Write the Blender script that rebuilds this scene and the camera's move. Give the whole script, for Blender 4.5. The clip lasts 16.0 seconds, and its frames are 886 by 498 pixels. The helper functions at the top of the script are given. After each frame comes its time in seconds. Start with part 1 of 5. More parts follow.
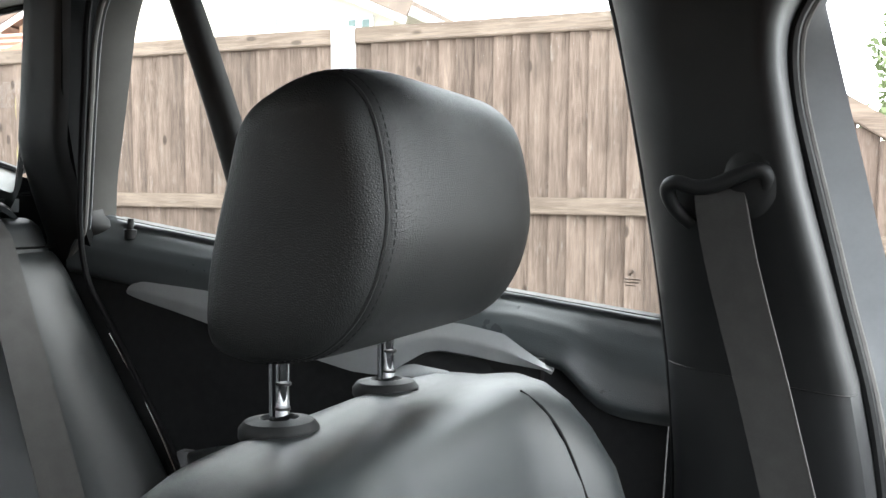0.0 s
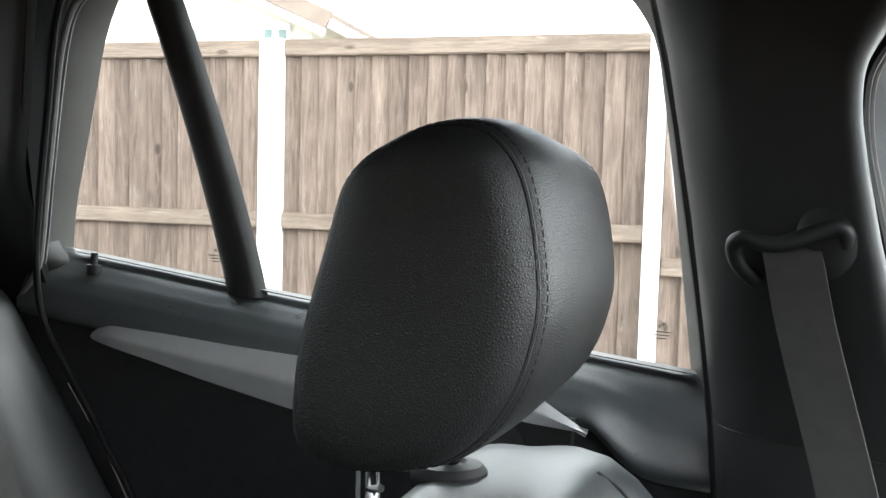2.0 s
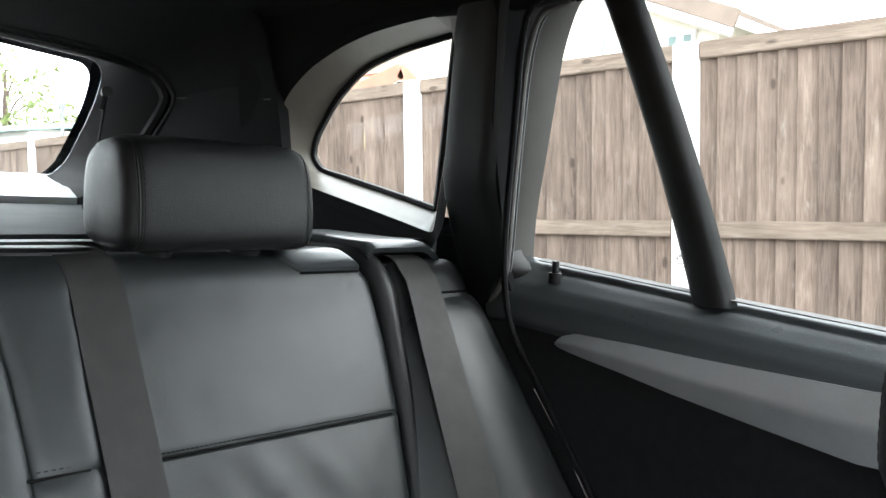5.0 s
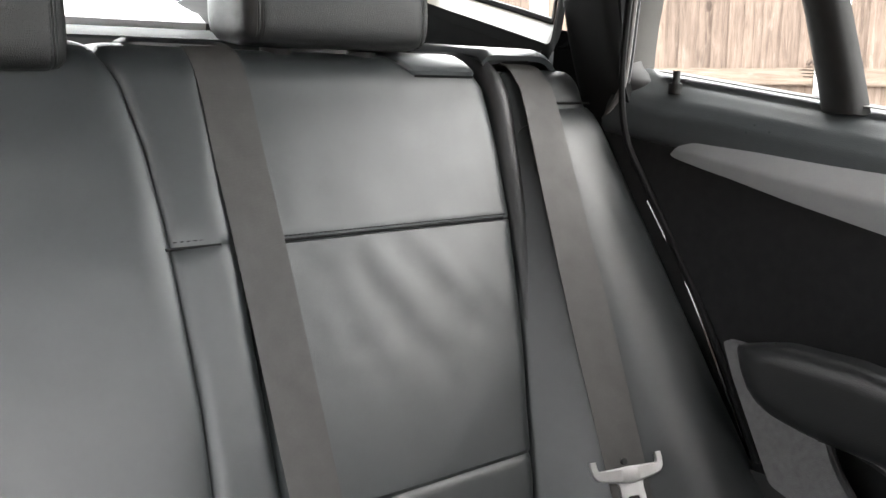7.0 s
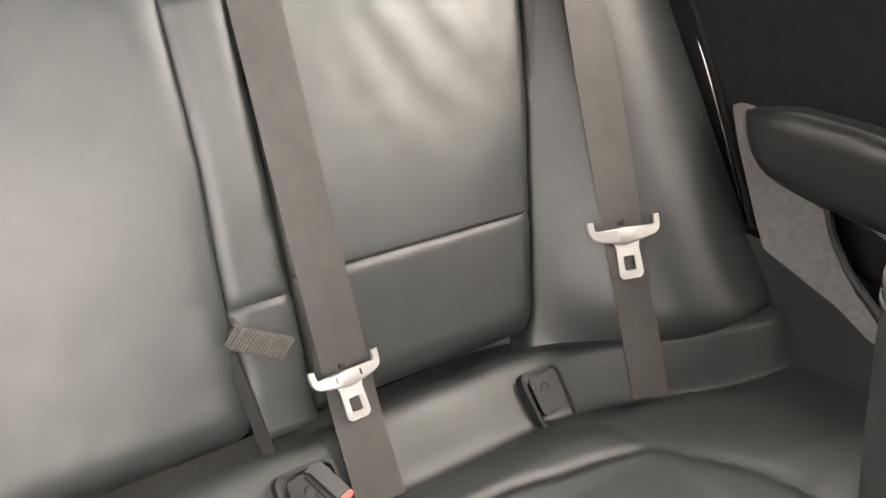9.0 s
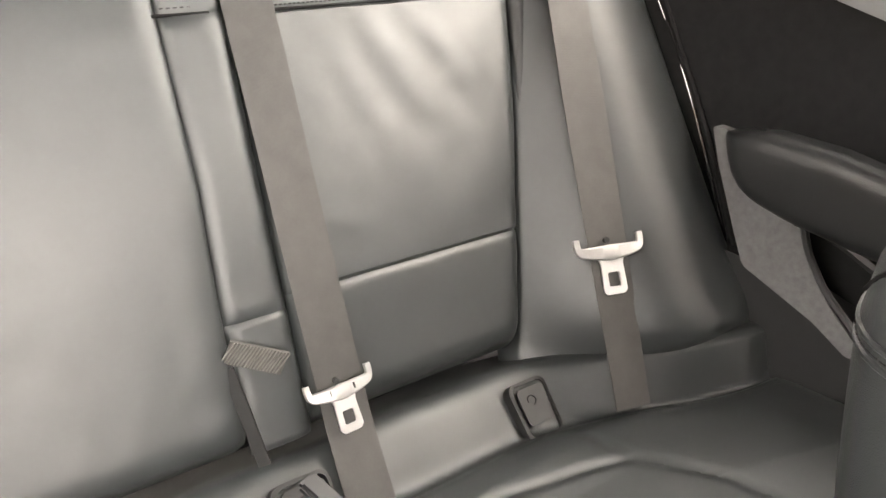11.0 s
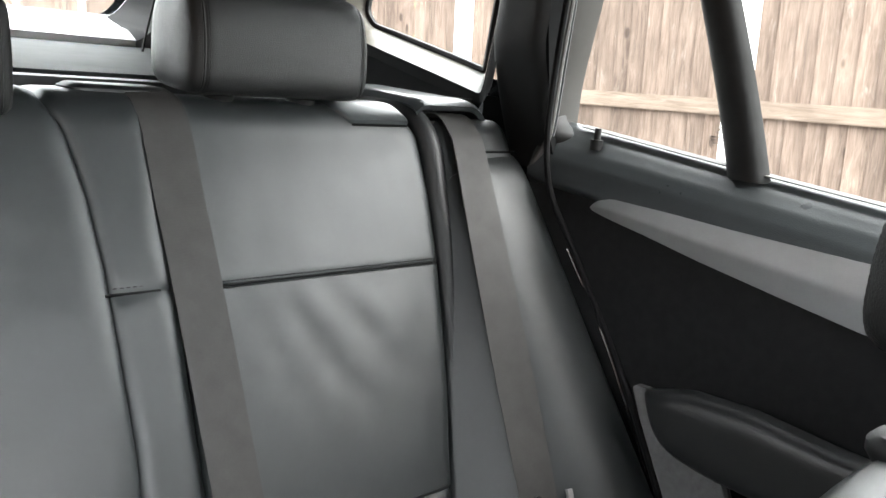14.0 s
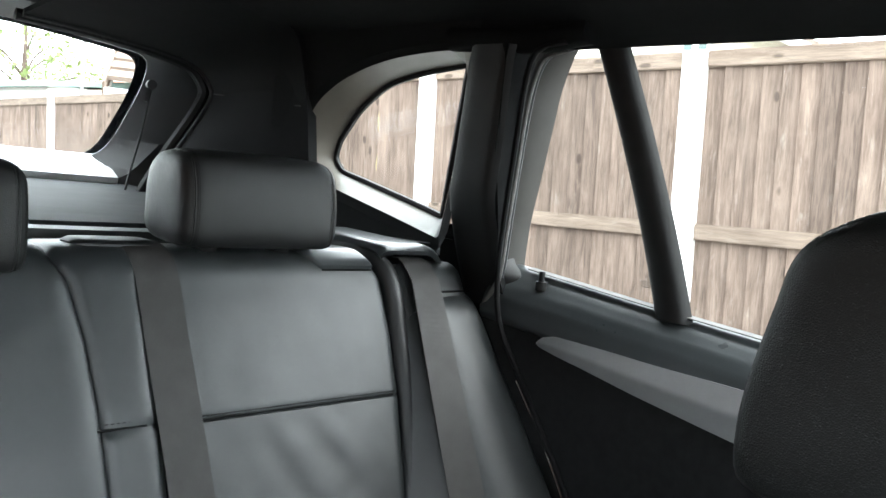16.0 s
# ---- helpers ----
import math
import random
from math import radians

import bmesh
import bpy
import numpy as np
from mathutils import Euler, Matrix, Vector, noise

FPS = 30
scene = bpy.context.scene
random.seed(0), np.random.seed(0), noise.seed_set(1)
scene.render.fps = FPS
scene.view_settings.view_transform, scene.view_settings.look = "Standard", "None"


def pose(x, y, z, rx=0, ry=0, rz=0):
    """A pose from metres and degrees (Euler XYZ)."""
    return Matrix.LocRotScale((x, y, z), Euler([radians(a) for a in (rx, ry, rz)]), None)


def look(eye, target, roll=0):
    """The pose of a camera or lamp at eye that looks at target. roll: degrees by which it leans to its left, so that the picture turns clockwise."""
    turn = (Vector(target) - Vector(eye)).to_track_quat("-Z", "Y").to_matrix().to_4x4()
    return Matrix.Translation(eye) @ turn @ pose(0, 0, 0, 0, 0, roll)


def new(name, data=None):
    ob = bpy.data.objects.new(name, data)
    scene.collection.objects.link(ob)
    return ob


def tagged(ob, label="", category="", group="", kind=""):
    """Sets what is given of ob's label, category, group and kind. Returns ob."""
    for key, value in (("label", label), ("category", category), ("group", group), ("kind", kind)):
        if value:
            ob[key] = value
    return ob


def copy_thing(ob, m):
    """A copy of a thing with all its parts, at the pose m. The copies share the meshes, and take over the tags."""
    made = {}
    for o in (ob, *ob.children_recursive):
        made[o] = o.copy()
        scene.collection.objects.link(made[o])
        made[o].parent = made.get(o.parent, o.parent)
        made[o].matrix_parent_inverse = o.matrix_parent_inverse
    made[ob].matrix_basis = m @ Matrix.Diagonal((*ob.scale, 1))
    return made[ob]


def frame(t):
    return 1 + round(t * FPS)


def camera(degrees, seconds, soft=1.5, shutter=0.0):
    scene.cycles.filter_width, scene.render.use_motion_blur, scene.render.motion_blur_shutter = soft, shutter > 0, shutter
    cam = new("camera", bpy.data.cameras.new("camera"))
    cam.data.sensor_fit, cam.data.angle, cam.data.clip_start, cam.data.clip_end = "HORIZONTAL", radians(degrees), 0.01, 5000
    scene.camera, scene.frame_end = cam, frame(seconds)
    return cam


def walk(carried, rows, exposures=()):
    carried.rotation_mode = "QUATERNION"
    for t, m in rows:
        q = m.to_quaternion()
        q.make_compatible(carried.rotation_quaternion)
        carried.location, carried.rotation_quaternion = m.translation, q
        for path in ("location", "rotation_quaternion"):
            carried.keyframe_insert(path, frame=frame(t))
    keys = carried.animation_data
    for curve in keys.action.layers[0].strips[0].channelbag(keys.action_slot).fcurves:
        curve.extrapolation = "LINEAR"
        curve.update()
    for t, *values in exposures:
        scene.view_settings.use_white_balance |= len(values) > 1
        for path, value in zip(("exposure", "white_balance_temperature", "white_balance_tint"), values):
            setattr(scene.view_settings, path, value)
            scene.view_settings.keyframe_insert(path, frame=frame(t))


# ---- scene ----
cam = camera(55.1, 16.0)
PATH = [
    (0, (0.36, -0.213, 1.118), (-0.481, 1.597, 0.99), 2.7),
    (0.5, (0.327, -0.206, 1.131), (-0.439, 1.638, 1.022), 3.1),
    (1, (0.29, -0.198, 1.127), (-0.399, 1.677, 1.029), 3.6),
    (1.5, (0.244, -0.192, 1.135), (-0.399, 1.699, 1.044), 3.8),
    (2, (0.195, -0.179, 1.144), (-0.441, 1.715, 1.061), 4.0),
    (2.5, (0.148, -0.178, 1.146), (-0.558, 1.692, 1.075), 3.9),
    (3, (0.127, -0.164, 1.155), (-0.737, 1.639, 1.091), 3.5),
    (3.5, (0.105, -0.16, 1.147), (-0.924, 1.554, 1.102), 3.0),
    (4, (0.08, -0.176, 1.15), (-1.103, 1.436, 1.124), 2.7),
    (6.5, (0.136, -0.169, 1.077), (-1.451, 1.008, 0.768), 1.8),
    (7, (0.125, -0.174, 1.065), (-1.434, 0.999, 0.626), 2.2),
    (7.5, (0.114, -0.176, 1.063), (-1.411, 0.983, 0.487), 2.7),
    (8, (0.116, -0.169, 1.055), (-1.377, 0.97, 0.369), 2.8),
    (8.5, (0.109, -0.172, 1.051), (-1.336, 0.942, 0.231), 3.3),
    (9, (0.114, -0.164, 1.043), (-1.284, 0.917, 0.106), 3.5),
    (11.5, (0.122, -0.189, 1.076), (-1.248, 0.954, 0.172), 4.5),
    (12, (0.132, -0.19, 1.085), (-1.281, 0.991, 0.305), 4.6),
    (12.5, (0.137, -0.195, 1.097), (-1.293, 1.026, 0.414), 4.7),
    (13, (0.135, -0.197, 1.111), (-1.294, 1.067, 0.509), 5.0),
    (13.5, (0.133, -0.204, 1.122), (-1.297, 1.095, 0.607), 5.3),
    (14, (0.137, -0.213, 1.127), (-1.297, 1.115, 0.703), 5.4),
    (14.5, (0.151, -0.214, 1.14), (-1.298, 1.119, 0.792), 5.4),
    (15, (0.167, -0.232, 1.149), (-1.283, 1.118, 0.881), 5.5),
    (15.5, (0.184, -0.261, 1.164), (-1.256, 1.112, 0.96), 5.7),
    (16, (0.22, -0.293, 1.185), (-1.196, 1.109, 1.024), 5.9),
]
EXPOSURES = [(0, 2.7, 6500, 9), (1.5, 2.68, 6500, 8), (2.0, 2.71, 6450, 8), (2.5, 2.47, 6450, 8), (3.0, 2.5, 6420, 8), (3.5, 2.5, 6420, 8), (4.0, 2.54, 6400, 8), (6.5, 2.98, 6680, 12), (7, 3.4, 6950, 14), (7.5, 3.72, 7500, 16), (8, 4.0, 7850, 17), (9, 4.28, 7950, 17), (11.5, 4.5, 7950, 17), (12.5, 3.98, 7900, 16), (13.2, 3.65, 7500, 14), (14, 3.28, 6750, 11), (14.6, 3.02, 6380, 8), (15, 2.92, 6320, 7), (16, 2.88, 6350, 7)]
walk(cam, [(t, look(eye, target, roll)) for t, eye, target, roll in PATH], EXPOSURES)

# ---- daylight: a bright overcast sky ----
world = bpy.data.worlds.new("sky")
scene.world = world
world.use_nodes = True
wn, wl = world.node_tree.nodes, world.node_tree.links
sky = wn.new("ShaderNodeTexSky")
sky.sky_type, sky.sun_disc = "NISHITA", False
sky.sun_elevation, sky.sun_rotation = radians(46), radians(63)
cloud = wn.new("ShaderNodeMixRGB")
cloud.inputs["Fac"].default_value = 0.8
cloud.inputs["Color2"].default_value = (11.0, 11.5, 11.7, 1)
wl.new(sky.outputs["Color"], cloud.inputs["Color1"])
wl.new(cloud.outputs["Color"], wn["Background"].inputs["Color"])
wn["Background"].inputs["Strength"].default_value = 0.15
sun = new("sun", bpy.data.lights.new("sun", "SUN"))
sun.data.energy, sun.data.angle, sun.data.color = 0.6, radians(60), (1.0, 0.97, 0.93)
sun.matrix_world = look((6, 3.0, 7), (0, 0, 0))


# ---- materials ----
def material(name, colour, rough=0.5, metal=0.0, second=None, scale=20.0, spread=0.5, bump=0.0, bump_scale=400.0, bump_kind="noise",
             stretch=(1, 1, 1), spec=0.5, sheen=0.0, coat=0.0, rough_var=0.08, per_piece=0.0, distance=0.001):
    """Two scales of colour variation, roughness wear and fine relief."""
    m = bpy.data.materials.new(name)
    m.use_nodes = True
    n, l = m.node_tree.nodes, m.node_tree.links
    p = n["Principled BSDF"]
    p.inputs["Metallic"].default_value = metal
    p.inputs["Specular IOR Level"].default_value = spec
    p.inputs["Sheen Weight"].default_value = sheen
    p.inputs["Coat Weight"].default_value = coat
    tc = n.new("ShaderNodeTexCoord")
    mp = n.new("ShaderNodeMapping")
    mp.inputs["Scale"].default_value = stretch
    l.new(tc.outputs["Object"], mp.inputs["Vector"])
    n1 = n.new("ShaderNodeTexNoise")
    n1.inputs["Scale"].default_value, n1.inputs["Detail"].default_value = scale, 5
    l.new(mp.outputs["Vector"], n1.inputs["Vector"])
    n2 = n.new("ShaderNodeTexNoise")
    n2.inputs["Scale"].default_value, n2.inputs["Detail"].default_value = scale * 9, 3
    l.new(mp.outputs["Vector"], n2.inputs["Vector"])
    both = n.new("ShaderNodeMath")
    both.operation = "MULTIPLY_ADD"
    both.inputs[1].default_value = 0.35
    l.new(n2.outputs["Fac"], both.inputs[0])
    l.new(n1.outputs["Fac"], both.inputs[2])
    ramp = n.new("ShaderNodeMapRange")
    ramp.inputs["From Min"].default_value, ramp.inputs["From Max"].default_value = 0.67 - spread / 2, 0.67 + spread / 2
    l.new(both.outputs[0], ramp.inputs["Value"])
    mix = n.new("ShaderNodeMixRGB")
    mix.inputs["Color1"].default_value = (*colour, 1)
    mix.inputs["Color2"].default_value = (*(second or [c * 0.8 for c in colour]), 1)
    l.new(ramp.outputs["Result"], mix.inputs["Fac"])
    out = mix.outputs["Color"]
    if per_piece:
        info = n.new("ShaderNodeObjectInfo")
        pr = n.new("ShaderNodeMapRange")
        pr.inputs["To Min"].default_value, pr.inputs["To Max"].default_value = 1 - per_piece, 1 + per_piece
        l.new(info.outputs["Random"], pr.inputs["Value"])
        hsv = n.new("ShaderNodeHueSaturation")
        l.new(out, hsv.inputs["Color"])
        l.new(pr.outputs["Result"], hsv.inputs["Value"])
        out = hsv.outputs["Color"]
    l.new(out, p.inputs["Base Color"])
    rr = n.new("ShaderNodeMapRange")
    rr.inputs["To Min"].default_value, rr.inputs["To Max"].default_value = max(0.02, rough - rough_var), min(1, rough + rough_var)
    l.new(n1.outputs["Fac"], rr.inputs["Value"])
    l.new(rr.outputs["Result"], p.inputs["Roughness"])
    if bump:
        if bump_kind == "grain":
            t = n.new("ShaderNodeTexVoronoi")
            t.feature = "DISTANCE_TO_EDGE"
            t.inputs["Scale"].default_value = bump_scale
            src = t.outputs["Distance"]
        elif bump_kind == "weave":
            t = n.new("ShaderNodeTexWave")
            t.bands_direction = "Z"
            t.inputs["Scale"].default_value = bump_scale
            t.inputs["Distortion"].default_value = 0.4
            src = t.outputs["Fac"]
        else:
            t = n.new("ShaderNodeTexNoise")
            t.inputs["Scale"].default_value, t.inputs["Detail"].default_value = bump_scale, 4
            src = t.outputs["Fac"]
        l.new(mp.outputs["Vector"] if bump_kind != "weave" else tc.outputs["Object"], t.inputs["Vector"])
        b = n.new("ShaderNodeBump")
        b.inputs["Strength"].default_value, b.inputs["Distance"].default_value = bump, distance
        l.new(src, b.inputs["Height"])
        l.new(b.outputs["Normal"], p.inputs["Normal"])
    return m


def glass_material(name, tint=(0.97, 0.98, 0.975)):
    m = bpy.data.materials.new(name)
    m.use_nodes = True
    n, l = m.node_tree.nodes, m.node_tree.links
    n.remove(n["Principled BSDF"])
    clear, gloss, mix, face, power, scale = (n.new("ShaderNode" + k) for k in ("BsdfTransparent", "BsdfGlossy", "MixShader", "LayerWeight", "Math", "Math"))
    clear.inputs["Color"].default_value = (*tint, 1)
    gloss.inputs["Roughness"].default_value = 0.02
    face.inputs["Blend"].default_value = 0.5
    power.operation, scale.operation = "POWER", "MULTIPLY_ADD"
    power.inputs[1].default_value = 5.0
    scale.inputs[1].default_value, scale.inputs[2].default_value = 0.7, 0.02
    l.new(face.outputs["Facing"], power.inputs[0])
    l.new(power.outputs[0], scale.inputs[0])
    l.new(scale.outputs[0], mix.inputs["Fac"])
    l.new(clear.outputs["BSDF"], mix.inputs[1])
    l.new(gloss.outputs["BSDF"], mix.inputs[2])
    l.new(mix.outputs["Shader"], n["Material Output"].inputs["Surface"])
    return m


LEATHER = material("black_leather", (0.0245, 0.0280, 0.0290), 0.37, second=(0.0190, 0.0219, 0.0227), scale=14, bump=0.42, bump_scale=980, bump_kind="grain", rough_var=0.07, distance=0.0005)
HEAD_LEATHER = material("grained_black_leather", (0.0100, 0.0106, 0.0107), 0.46, second=(0.0078, 0.0082, 0.0083), spec=0.42, scale=16, bump=0.45, bump_scale=560, bump_kind="grain", rough_var=0.06, distance=0.0012)
DOOR_VINYL = material("black_grained_vinyl", (0.045, 0.051, 0.0535), 0.30, second=(0.036, 0.041, 0.043), scale=18, bump=0.3, bump_scale=420, bump_kind="grain", distance=0.0007)
ARM_VINYL = material("black_armrest_vinyl", (0.017, 0.0185, 0.0195), 0.42, second=(0.013, 0.0142, 0.015), scale=18, bump=0.3, bump_scale=420, bump_kind="grain", distance=0.0007)
PLASTIC = material("black_moulded_plastic", (0.0115, 0.0122, 0.013), 0.5, second=(0.010, 0.0105, 0.0115), scale=25, bump=0.25, bump_scale=900, distance=0.0004)
PILLAR_PLASTIC = material("charcoal_pillar_plastic", (0.011, 0.0115, 0.012), 0.52, second=(0.008, 0.0085, 0.009), scale=22, bump=0.3, bump_scale=1100, spec=0.35, distance=0.0004)
LINER = material("black_headliner_felt", (0.0075, 0.008, 0.0084), 0.95, second=(0.007, 0.0075, 0.008), scale=60, bump=0.4, bump_scale=700, spec=0.15, distance=0.0006)
CLOTH = material("black_door_cloth", (0.0135, 0.0137, 0.0143), 0.9, second=(0.0095, 0.0097, 0.0102), scale=80, bump=0.4, bump_scale=900, spec=0.2, distance=0.0006)
CARPET = material("grey_pocket_felt", (0.16, 0.16, 0.162), 0.95, second=(0.11, 0.11, 0.112), scale=120, spread=0.7, bump=0.7, bump_scale=800, spec=0.1, distance=0.001)
FLOOR_MAT = material("black_floor_carpet", (0.015, 0.015, 0.016), 0.95, second=(0.008, 0.008, 0.009), scale=90, bump=0.8, bump_scale=500, spec=0.1, distance=0.002)
SILVER_TRIM = material("satin_grey_trim_paint", (0.34, 0.352, 0.356), 0.38, second=(0.305, 0.316, 0.32), scale=30, bump=0.1, bump_scale=1500, metal=0.3, distance=0.0003)
WEBBING = material("black_belt_webbing", (0.043, 0.0415, 0.040), 0.55, second=(0.033, 0.0318, 0.0305), scale=40, bump=0.2, bump_scale=420, bump_kind="weave", spec=0.3, distance=0.0004)
STRAP = material("grey_ribbed_webbing", (0.060, 0.057, 0.054), 0.75, second=(0.045, 0.043, 0.041), scale=60, bump=0.3, bump_scale=900, distance=0.0005)
CHROME = material("polished_chrome", (0.75, 0.76, 0.78), 0.08, metal=1.0, second=(0.7, 0.71, 0.73), rough_var=0.03)
STEEL = material("satin_tongue_steel", (0.36, 0.355, 0.35), 0.42, metal=0.6, second=(0.31, 0.305, 0.30), scale=60, bump=0.1, bump_scale=900, distance=0.0003)
RUBBER = material("black_rubber", (0.0080, 0.0084, 0.0088), 0.55, second=(0.006, 0.0063, 0.0066), scale=50, bump=0.2, bump_scale=900, spec=0.35, distance=0.0004)
SEAL_BLACK = material("matt_black_door_seal", (0.004, 0.004, 0.0045), 0.7, second=(0.003, 0.003, 0.0034), scale=50, spec=0.2)
GREY_SEAL = material("grey_flocked_seal", (0.11, 0.105, 0.10), 0.7, second=(0.08, 0.077, 0.073), scale=60, bump=0.2, bump_scale=900, distance=0.0004)
REVEAL = material("light_grey_window_reveal", (0.165, 0.155, 0.132), 0.34, second=(0.145, 0.135, 0.115), scale=30, bump=0.2, bump_scale=800, distance=0.0004)
DOOR_REVEAL = material("beige_grey_door_reveal", (0.036, 0.0345, 0.031), 0.5, second=(0.030, 0.029, 0.026), scale=25, bump=0.15, bump_scale=900, distance=0.0004)
LEDGE = material("pale_grey_ledge_plastic", (0.70, 0.71, 0.72), 0.35, second=(0.64, 0.65, 0.66), scale=20, bump=0.2, bump_scale=800, distance=0.0004)
FRAME_GREY = material("grey_door_frame_cover", (0.16, 0.17, 0.178), 0.45, second=(0.135, 0.142, 0.15), scale=25, bump=0.15, bump_scale=900, distance=0.0004)
GLOSS = material("gloss_black_paint", (0.008, 0.008, 0.009), 0.15, second=(0.006, 0.006, 0.007), scale=10, coat=0.5)
BODY_PAINT = material("black_body_paint", (0.008, 0.009, 0.011), 0.25, second=(0.006, 0.007, 0.009), scale=6, coat=0.8)
THREAD = material("black_stitch_thread", (0.004, 0.004, 0.0042), 0.8, second=(0.003, 0.003, 0.0032), scale=300, spec=0.2)
SHELF = material("satin_black_shelf_plastic", (0.030, 0.034, 0.036), 0.28, second=(0.026, 0.0295, 0.031), scale=9, bump=0.05, bump_scale=900, rough_var=0.02, distance=0.0003)
BLIND = material("grey_luggage_blind_vinyl", (0.026, 0.030, 0.032), 0.7, second=(0.021, 0.024, 0.026), spec=0.2, scale=12, bump=0.2, bump_scale=600, distance=0.0004)
PLATE = material("polished_tongue_steel", (0.72, 0.71, 0.70), 0.30, metal=0.75, second=(0.64, 0.63, 0.62), scale=60, rough_var=0.05)
RED = material("red_release_button", (0.65, 0.03, 0.02), 0.4, second=(0.55, 0.02, 0.015), scale=60)
ETCH = material("etched_glass_mark", (0.10, 0.08, 0.068), 0.7)
def wood_material(name, light, dark, along, per_piece):
    """Sawn softwood: streaked figure, fine fibres and knots that differ from board to board."""
    m = bpy.data.materials.new(name)
    m.use_nodes = True
    n, l = m.node_tree.nodes, m.node_tree.links
    p = n["Principled BSDF"]
    p.inputs["Roughness"].default_value = 0.85
    p.inputs["Specular IOR Level"].default_value = 0.2
    tc, info = n.new("ShaderNodeTexCoord"), n.new("ShaderNodeObjectInfo")
    shift = n.new("ShaderNodeVectorMath")
    shift.operation = "MULTIPLY_ADD"
    shift.inputs[1].default_value = (31, 17, 53)
    l.new(info.outputs["Random"], shift.inputs[0])
    l.new(tc.outputs["Object"], shift.inputs[2])

    def noise_at(scale, detail, rough=0.6, dist=0.0):
        mp = n.new("ShaderNodeMapping")
        mp.inputs["Scale"].default_value = scale
        l.new(shift.outputs[0], mp.inputs["Vector"])
        t = n.new("ShaderNodeTexNoise")
        t.inputs["Scale"].default_value, t.inputs["Detail"].default_value = 1.0, detail
        t.inputs["Roughness"].default_value, t.inputs["Distortion"].default_value = rough, dist
        l.new(mp.outputs["Vector"], t.inputs["Vector"])
        return t.outputs["Fac"], mp

    def ramp(src, a, b, lo=0.0, hi=1.0):
        r = n.new("ShaderNodeMapRange")
        for k, v in (("From Min", a), ("From Max", b), ("To Min", lo), ("To Max", hi)):
            r.inputs[k].default_value = v
        l.new(src, r.inputs["Value"])
        return r.outputs["Result"]

    def blend(fac, c1, c2):
        x = n.new("ShaderNodeMixRGB")
        l.new(fac, x.inputs["Fac"])
        for k, c in (("Color1", c1), ("Color2", c2)):
            if isinstance(c, tuple):
                x.inputs[k].default_value = (*c, 1)
            else:
                l.new(c, x.inputs[k])
        return x.outputs["Color"]

    k = (lambda s, t: (t, s, s)) if along == "x" else (lambda s, t: (s, s, t))
    figure, _ = noise_at(k(34, 1.9), 5, 0.65, 1.6)
    fibre, _ = noise_at(k(170, 9), 3, 0.7)
    patch, _ = noise_at(k(9, 3.0), 4)
    col = blend(ramp(figure, 0.38, 0.64), light, dark)
    col = blend(ramp(fibre, 0.40, 0.68, 0.0, 0.5), col, tuple(q * 0.6 for q in dark))
    col = blend(ramp(patch, 0.45, 0.72, 0.0, 0.5), col, tuple(min(1, q * 1.35) for q in light))
    mp = n.new("ShaderNodeMapping")
    mp.inputs["Scale"].default_value = k(8, 3.2)
    l.new(shift.outputs[0], mp.inputs["Vector"])
    vor = n.new("ShaderNodeTexVoronoi")
    vor.inputs["Scale"].default_value = 1.0
    l.new(mp.outputs["Vector"], vor.inputs["Vector"])
    col = blend(ramp(vor.outputs["Distance"], 0.085, 0.14, 0.8, 0.0), col, tuple(q * 0.45 for q in dark))
    bloom, _ = noise_at(k(26, 6), 5, 0.75)
    col = blend(ramp(bloom, 0.58, 0.72, 0.0, 0.34), col, (0.33, 0.30, 0.26))
    damp, _ = noise_at(k(9, 0.8), 4, 0.7)
    col = blend(ramp(damp, 0.56, 0.72, 0.0, 0.6), col, (0.075, 0.058, 0.048))
    hsv = n.new("ShaderNodeHueSaturation")
    l.new(ramp(info.outputs["Random"], 0, 1, 1 - per_piece, 1 + per_piece), hsv.inputs["Value"])
    l.new(col, hsv.inputs["Color"])
    l.new(hsv.outputs["Color"], p.inputs["Base Color"])
    bp = n.new("ShaderNodeBump")
    bp.inputs["Strength"].default_value, bp.inputs["Distance"].default_value = 0.6, 0.003
    l.new(figure, bp.inputs["Height"])
    l.new(bp.outputs["Normal"], p.inputs["Normal"])
    return m


WOOD = wood_material("weathered_fence_wood", (0.172, 0.130, 0.105), (0.096, 0.069, 0.055), "z", 0.20)
RAIL_WOOD = wood_material("weathered_rail_wood", (0.205, 0.160, 0.127), (0.130, 0.098, 0.077), "x", 0.1)
BRICK = material("brown_brick_wall", (0.16, 0.10, 0.075), 0.9, second=(0.10, 0.065, 0.05), scale=8, bump=0.5, bump_scale=30, distance=0.004)
CONCRETE = material("pale_concrete", (0.74, 0.73, 0.70), 0.9, second=(0.66, 0.65, 0.62), scale=9, bump=0.4, bump_scale=120, spec=0.2, distance=0.002)
GRAVEL = material("paved_drive", (0.25, 0.24, 0.225), 0.9, second=(0.16, 0.155, 0.15), scale=3, spread=0.7, bump=0.6, bump_scale=90, spec=0.2, distance=0.006)
RENDER_WALL = material("cream_render", (0.78, 0.74, 0.62), 0.9, second=(0.72, 0.68, 0.57), scale=4, bump=0.4, bump_scale=150, spec=0.2, distance=0.003)
WHITE_WALL = material("white_painted_render", (0.80, 0.79, 0.76), 0.9, second=(0.75, 0.74, 0.71), scale=4, bump=0.4, bump_scale=150, spec=0.2, distance=0.003)
